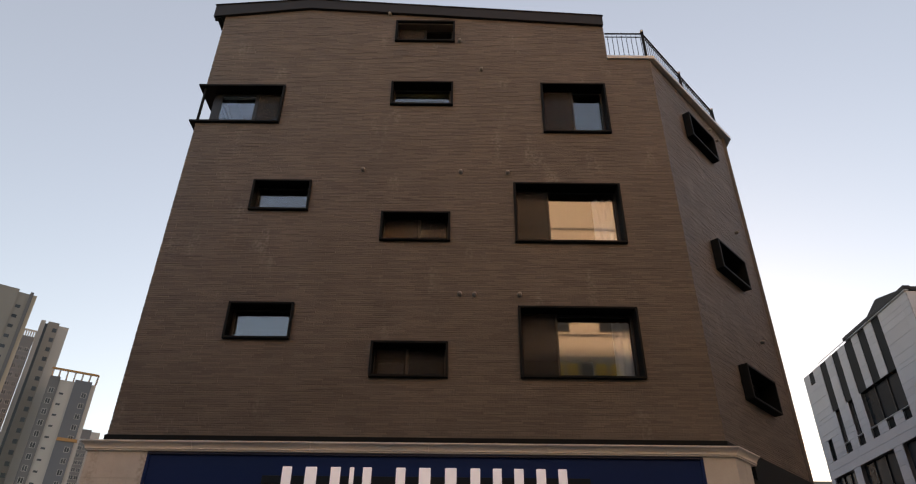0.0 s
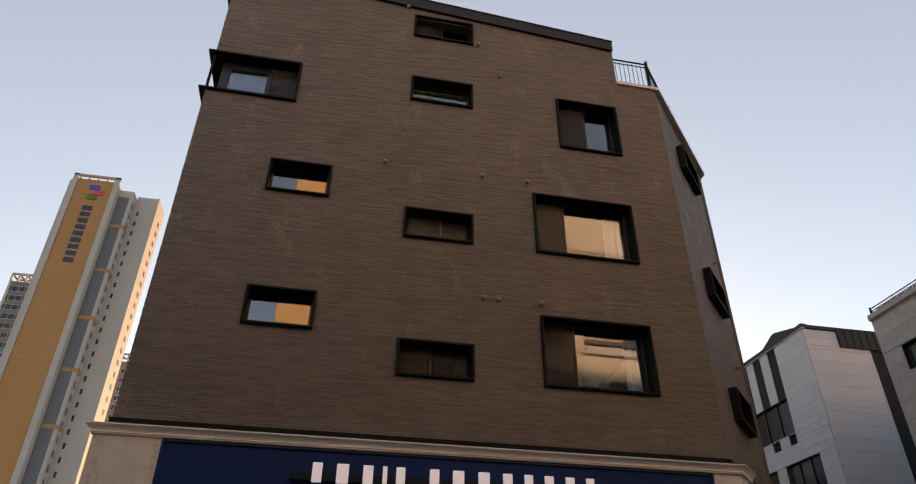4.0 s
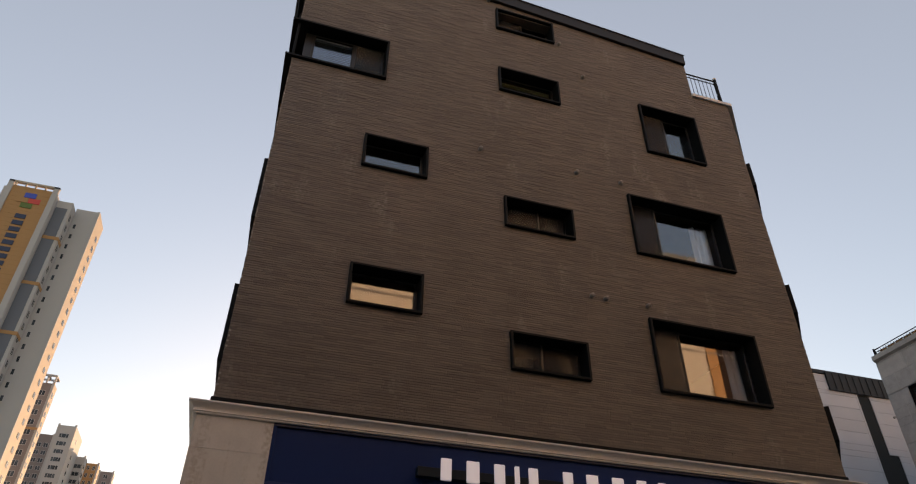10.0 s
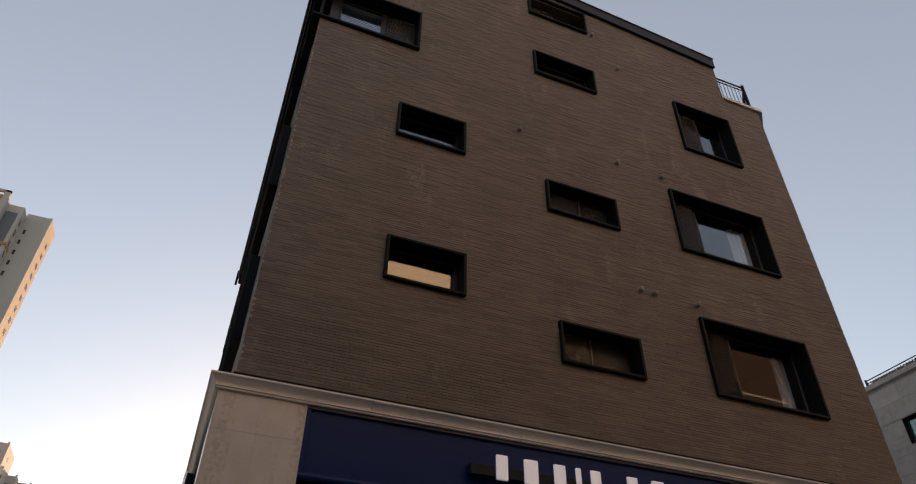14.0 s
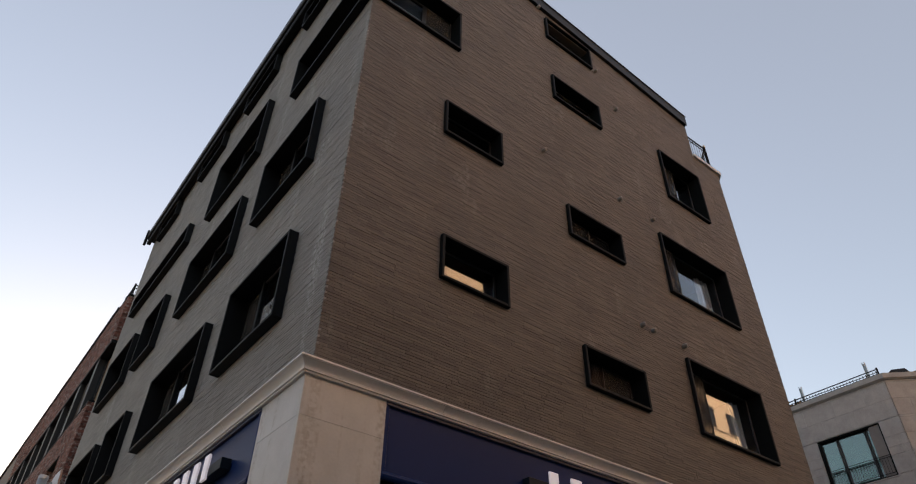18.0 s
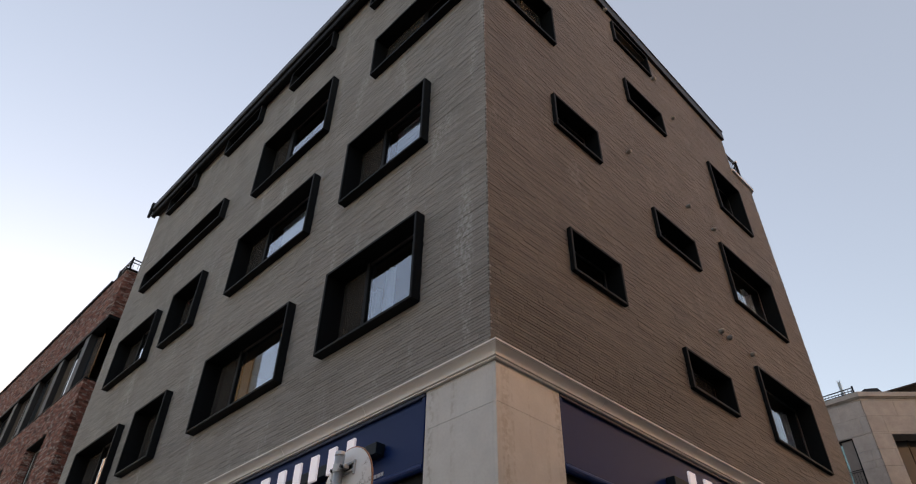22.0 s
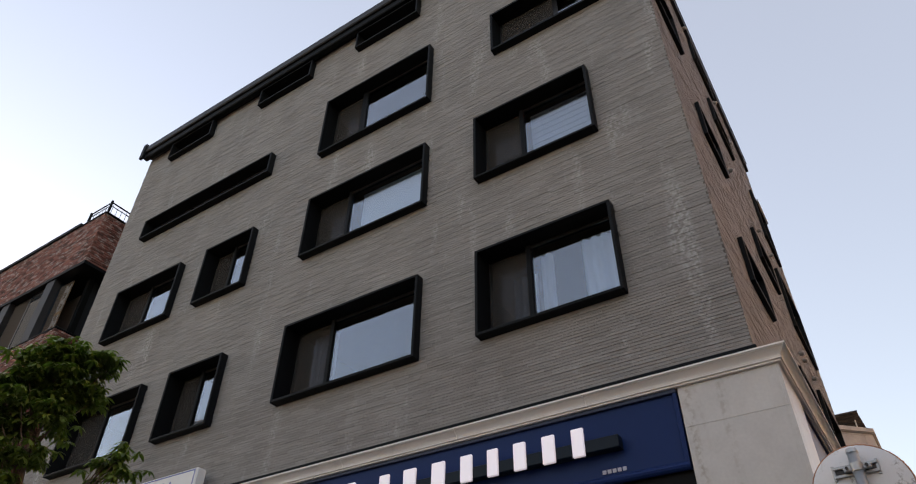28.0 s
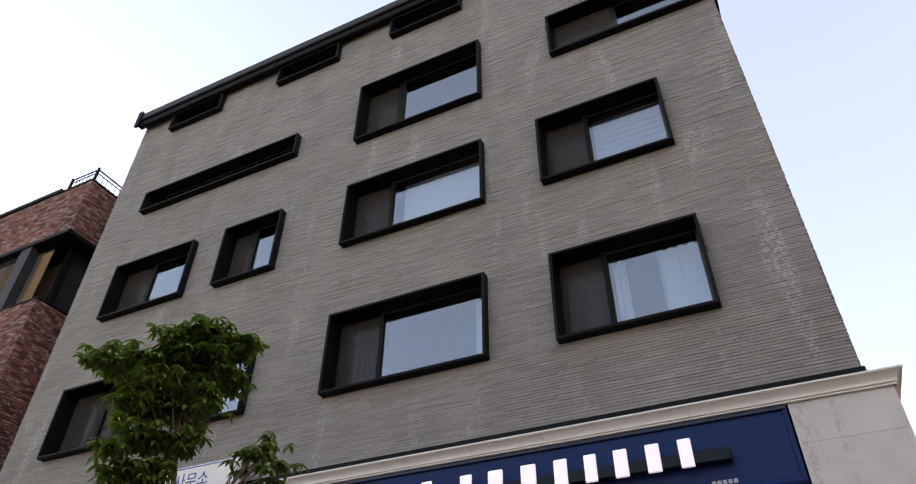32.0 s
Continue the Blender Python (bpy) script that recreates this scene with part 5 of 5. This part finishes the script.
def tower(label, az0, az1, dist, el, eye, body, side, cols, depth=4.0, step=2.9, w=1.5, h=1.4, crown=None, bands=()):
    """A slab tower whose front spans two bearings at a distance."""
    ob = thing("apartment_tower", label, "tower", group="far apartment towers")
    xa, ya = at(az0, dist, eye)
    xb, yb = at(az1, dist, eye)
    y = (ya + yb) / 2
    top = 1.5 + (y - eye[1]) / math.cos(radians((az0 + az1) / 2)) * math.tan(radians(el))
    tower_block(ob, xa, xb, y, y + depth, top, body)
    part("end_wall", Geo().box(xb, xb + 0.1, y, y + depth, 0, top), side, ob)
    part("corner_strip", Geo().box(xa - 0.15, xa + 0.5, y - 0.12, y + 0.3, 0, top + 0.5), M_TWHITE, ob)
    part("corner_strip", Geo().box(xb - 0.5, xb + 0.15, y - 0.12, y + 0.3, 0, top + 0.5), M_TWHITE, ob)
    grid_windows(ob, "s", y - 0.005, [xa + (xb - xa) * c for c in cols], 20.0 if top > 40 else 8.0, top - 2.5, step, w, h)
    grid_windows(ob, "e", xb + 0.105, [y + depth * 0.4], 20.0 if top > 40 else 8.0, top - 2.5, step, w, h, edged=False)
    for b in bands:
        part("ochre_band", Geo().box(xa, xb, y - 0.15, y, top - b, top - b + 0.7), M_TORANGE, ob)
    if crown:
        part("roof_frame", Geo().box(xa, xb, y - 0.2, y + 0.4, top + 2.2, top + 2.7).box(xa, xb, y + depth - 0.4, y + depth, top + 2.2, top + 2.7), crown, ob, "open rooftop frame")
        for k in range(7):
            part("roof_frame_post", Geo().box(xa + (xb - xa) * k / 6 - 0.2, xa + (xb - xa) * k / 6 + 0.2, y - 0.2, y + 0.4, top, top + 2.2), M_TWHITE, ob)
            part("roof_frame_beam", Geo().box(xa + (xb - xa) * k / 6 - 0.2, xa + (xb - xa) * k / 6 + 0.2, y, y + depth, top + 2.2, top + 2.6), crown, ob)
    return ob


E0, E6, E9 = (0.5, -0.4), (-3.4, 0.4), (-4.7, 1.4)


def strip_tower(label, az0, az1, dist, el, eye, strips, depth=14.0, crown=None, bands=()):
    """A tower turned to face the street corner. strips: (end bearing, paint, window columns, width, height)."""
    mid = (az0 + az1) / 2
    x, y = at(mid, dist, eye)
    ob = thing("apartment_tower", label, "tower", pose(x, y, 0, 0, 0, -mid), "far apartment towers")
    top = 1.6 + dist * math.tan(radians(el))
    edge = [dist * math.tan(radians(a - mid)) for a in (az0, *[s[0] for s in strips])]
    tower_block(ob, edge[0], edge[-1], 0.4, depth, top - 0.6, M_TMID)
    for k, (_, paint, cols, w, h) in enumerate(strips):
        a, b = edge[k], edge[k + 1]
        step_in = 0.35 * (k % 2)
        part("wall_strip", Geo().box(a, b, step_in, 0.4, 0, top - step_in * 2), paint, ob)
        if cols:
            grid_windows(ob, "s", step_in - 0.005, [a + (b - a) * c for c in cols], top * 0.3, top - 3.0, 2.9, w, h, edged=paint in (M_TDARK, M_TBLUE))
        if paint is M_TBLUE:
            for z in bands:
                part("ochre_band", Geo().box(a, b + 0.6, step_in - 0.2, step_in, top - z, top - z + 0.8), M_TORANGE, ob)
    if crown:
        a, b = edge[0], edge[-1]
        part("roof_frame", Geo().box(a, b, -0.1, 0.4, top + 1.9, top + 2.4).box(a, b, depth - 0.5, depth, top + 1.9, top + 2.4), crown, ob, "open rooftop frame")
        for k in range(7):
            u = a + (b - a) * k / 6
            part("roof_frame_post", Geo().box(u - 0.15, u + 0.15, 0, 0.4, top - 0.3, top + 1.9), M_TWHITE, ob)
            part("roof_frame_beam", Geo().box(u - 0.2, u + 0.2, 0.4, depth - 0.5, top + 1.95, top + 2.35), crown, ob)
    return ob


# the cream end strip puts the sunlit right face into the paint
strip_tower("grey apartment tower with small windows, its sunlit edge put in as cream", -40.5, -34.95, 205, 23.4, E0, [(-36.2, M_TMID, (), 1, 1), (-35.45, M_TMID, (0.35,), 1.2, 0.9), (-35.22, M_TDARK, (), 1, 1), (-34.95, M_TCREAM, (), 1, 1)])
strip_tower("dark apartment tower with white framed windows", -35.1, -34.15, 250, 20.4, E0, [(-34.15, M_TDARK, (0.3, 0.75), 1.0, 1.3)], crown=M_TWHITE)
strip_tower("slim grey apartment tower with a glazed stair strip", -34.12, -32.15, 215, 21.7, E0, [(-33.8, M_TWHITE, (), 1, 1), (-33.62, M_TWIN, (), 1, 1), (-32.85, M_TMID, (0.72,), 1.1, 1.2), (-32.15, M_TWHITE, (), 1, 1)])
strip_tower("grey apartment tower with ochre bands and open roof frame", -32.3, -29.12, 205, 18.1, E0, [(-31.6, M_TDARK, (0.5,), 1.0, 1.3), (-30.6, M_TWHITE, (0.35,), 1.0, 0.5), (-29.42, M_TBLUE, (0.72,), 1.0, 1.2), (-29.12, M_TWHITE, (), 1, 1)], crown=M_TORANGE, bands=(16.4, 28.6, 40.8))
strip_tower("distant pale apartment tower with many windows", -29.3, -27.9, 320, 14.85, E0, [(-28.5, M_TDARK, (0.4, 0.8), 1.3, 1.4), (-27.9, M_TWHITE, (0.35,), 1.0, 1.2)])
tower("pale balcony apartment tower behind the ochre tower", -26.1, -22.6, 215, 24.3, (-1.2, -0.5), M_TDARK, M_TWHITE, (0.1, 0.25, 0.4, 0.55, 0.7, 0.85), w=1.9, h=1.5, crown=M_TCREAM)
tower("mauve grey apartment tower with pale top", -18.5, -15.1, 225, 20.3, E6, M_TGREY, M_TCREAM, (0.5, 0.82), bands=(14, 34, 54), crown=M_TWHITE)
tower("white apartment tower with dark window strips", -14.9, -13.7, 300, 17.2, E9, M_TGREY, M_TWHITE, (0.3, 0.7))
tower("white slim apartment tower with stacked windows", -13.75, -12.5, 285, 18.0, E9, M_TWHITE, M_TWHITE, (0.35, 0.6), depth=16)
tower("white apartment tower with brick red panels", -12.5, -11.25, 300, 16.1, E9, M_TWHITE, M_TWHITE, (0.2, 0.45, 0.7, 0.9), w=1.7)
tower("orange brown apartment tower end wall", -11.2, -10.25, 310, 15.8, E9, M_TORANGE, M_TORANGE, (0.3, 0.7), w=0.8)
tower("grey distant apartment tower", -10.1, -9.1, 330, 15.4, E9, M_TGREY, M_TWHITE, (0.5,))


# ---- buildings across the streets, behind the walk ----
def street_building(label, m, length, depth, height, body, seed, high=0.0, bare=99.0):
    ob = thing("street_building", label, "building", m, "buildings across the street")
    r = random.Random(seed)
    part("wall", Geo().box(0, length, 0, depth, 0, height), body, ob)
    part("parapet", Geo().box(-0.1, length + 0.1, -0.1, 0.25, height, height + 0.5, 0.02), M_PAVE, ob)
    z = 3.4
    while z < min(bare, height - 1.5):
        u = 0.8
        while u < length - 2.5:
            w = r.choice((1.4, 1.9, 2.4))
            win = new("front_window")
            win.parent = ob
            win.matrix_local = pose(u, 0, z)
            fr(win, 0, w, -0.05, 0.02, 0, 1.5, 0.06, ("jamb", "jamb", "head", "sill"), M_SASH, 0.0)
            part("pane", Geo().box(0.05, w - 0.05, -0.025, -0.01, 0.05, 1.45), M_TWIN, win)
            u += w + r.uniform(0.9, 1.6)
        z += 3.0
    for k in range(1, int(height / 3.0)):
        part("storey_band", Geo().box(0, length, -0.045, -0.002, 3.0 * k - 0.12 + 0.3, 3.0 * k + 0.3), M_PAVE, ob)
    # unseen dark shop glass, added to cut light bounced onto the low front wall
    part("shop_glazing", Geo().box(0.3, length - 0.3, -0.06, -0.02, 0.2, 2.8), M_SASH, ob, "dark glazed shop front")
    part("shop_sign", Geo().box(0.6, length - 0.6, -0.22, -0.02, 2.9, 3.6, 0.02), M_TBLUE, ob)
    if high:
        part("high_sign", Geo().box(1.0, length - 1.0, -0.2, -0.06, high - 0.2, high + 1.0, 0.02), body, ob)
        for k in range(14):
            part("sign_bar", Geo().box(1.3 + k * 0.66, 1.75 + k * 0.66, -0.3, -0.202, high, high + 0.6), M_YELLOW if k % 3 else M_SASH, ob)
    for k in range(int(length / 0.9)):
        part("sign_bar", Geo().box(1.0 + k * 0.75, 1.45 + k * 0.75, -0.25, -0.222, 3.05, 3.45), M_YELLOW if k % 3 else M_RED, ob)
    return ob


street_building("tall beige rendered street building with shop signs", pose(10.0, -6.4, 0, 0, 0, 180), 12.0, 10, 25.0, M_BEIGE, 1, 13.1, 17.0)
street_building("ochre rendered street building with shop signs", pose(-2.02, -6.5, 0, 0, 0, 180), 2.7, 10, 26.0, M_OCHRE, 2)
street_building("pale low street building with shop signs", pose(-4.9, -6.6, 0, 0, 0, 180), 6.6, 10, 12.5, M_TMID, 5)
street_building("grey rendered street building with shop signs", pose(-12.0, -6.6, 0, 0, 0, 180), 14.0, 10, 13.0, M_TMID, 8)
street_building("dark grey street building with shop signs", pose(-26.2, -6.6, 0, 0, 0, 180), 20.0, 10, 18.0, M_TDARK, 9)
banded = street_building("beige street building with shop signs", pose(14.6, -6.6, 0, 0, 0, 180), 4.5, 10, 24.0, M_BEIGE, 3, 0.0, 17.0)
for name, z0, z1, material in (("red_band", 16.2, 16.6, M_DULLRED), ("dark_band", 15.75, 16.0, M_SASH), ("white_band", 15.25, 15.6, M_TWHITE)):
    part(name, Geo().box(0.2, 4.3, -0.16, -0.06, z0, z1, 0.01), material, banded)
street_building("narrow beige street building with rows of windows", pose(17.9, -6.6, 0, 0, 0, 180), 3.2, 10, 24.0, M_BEIGE, 21)
street_building("slim orange ochre street building with shop signs", pose(18.6, -6.55, 0, 0, 0, 180), 0.66, 10, 24.0, M_TORANGE, 22)
street_building("dark brown clad street building with shop signs", pose(26.0, -6.6, 0, 0, 0, 180), 7.3, 10, 22.0, M_BROWN, 13, 0.0, 14.0)
street_building("beige corner street building with shop signs", pose(48.0, -6.6, 0, 0, 0, 180), 21.8, 10, 27.0, M_BEIGE, 6)
# unseen extension of the row: its sunlit face sends warm light along the front
street_building("unseen beige end building added to bounce warm light along the front", pose(74.0, -6.6, 0, 0, 0, 180), 25.8, 10, 23.0, M_BEIGE, 15)
street_building("grey apartment block at the far end of the side street", pose(44.2, 96.0, 0), 28.0, 10, 24.0, M_TMID, 12)
# added out of view: keeps the low sun off the lower opposite facades
street_building("unseen tall grey block added to shade the facades across the street", pose(12.0, 100.0, 0), 32.0, 12, 27.2, M_TMID, 17)
street_building("grey stone street building on the side street", pose(-24.0, 8.0, 0, 0, 0, 90), 13.0, 10, 7.5, M_GSTONE, 4)

# ---- brick courses of the main building ----
# front and angled walls take the brick whose base colour holds their shade
rng = random.Random(11)
for wall, (u0, u1), top, holes, near in ((wall_south, (WXX, 5.0), s_top, holes_s, (-5.44, -1.6, 5.0, 5.95)), (wall_west, (-25.45, -SY), lambda u: 15.6, holes_w, (-15.3, -11.0, 5.0, 6.02)), (wall_facet, (0.0, FACET), lambda u: 14.21, holes_f, (0.02, 3.7, 5.0, 5.5))):
    rest, cache = Geo(), {}
    for p, q, lo, hi, y in brick_courses(u0, u1, 5.008, top, holes, 0.37, 0.0415, 0.0041 if wall is wall_west else 0.0036, 0.0064 if wall is wall_west else 0.0056, rng, bond=None, edge=0.003, head=0.5):
        if near and near[0] < p and q < near[1] and near[2] < lo < near[3]:
            key = (round(q - p, 2), round(-y, 3))
            if key not in cache:
                cache[key] = part("brick", Geo().box(0, q - p, -key[1], 0.03, 0, hi - lo, 0.003), M_BRICK_ONE if wall is wall_west else M_BRICK_SHADED_ONE, wall)
                cache[key].matrix_local = Matrix.Translation((p, 0, lo))
            else:
                shared("brick", cache[key].data, wall, Matrix.Translation((p, 0, lo)))
        else:
            rest.box(p, q, y, 0.02, lo, hi)
    tagged(part("brick_courses", rest, M_BRICK if wall is wall_west else M_BRICK_SHADED, wall), kind="stuff")
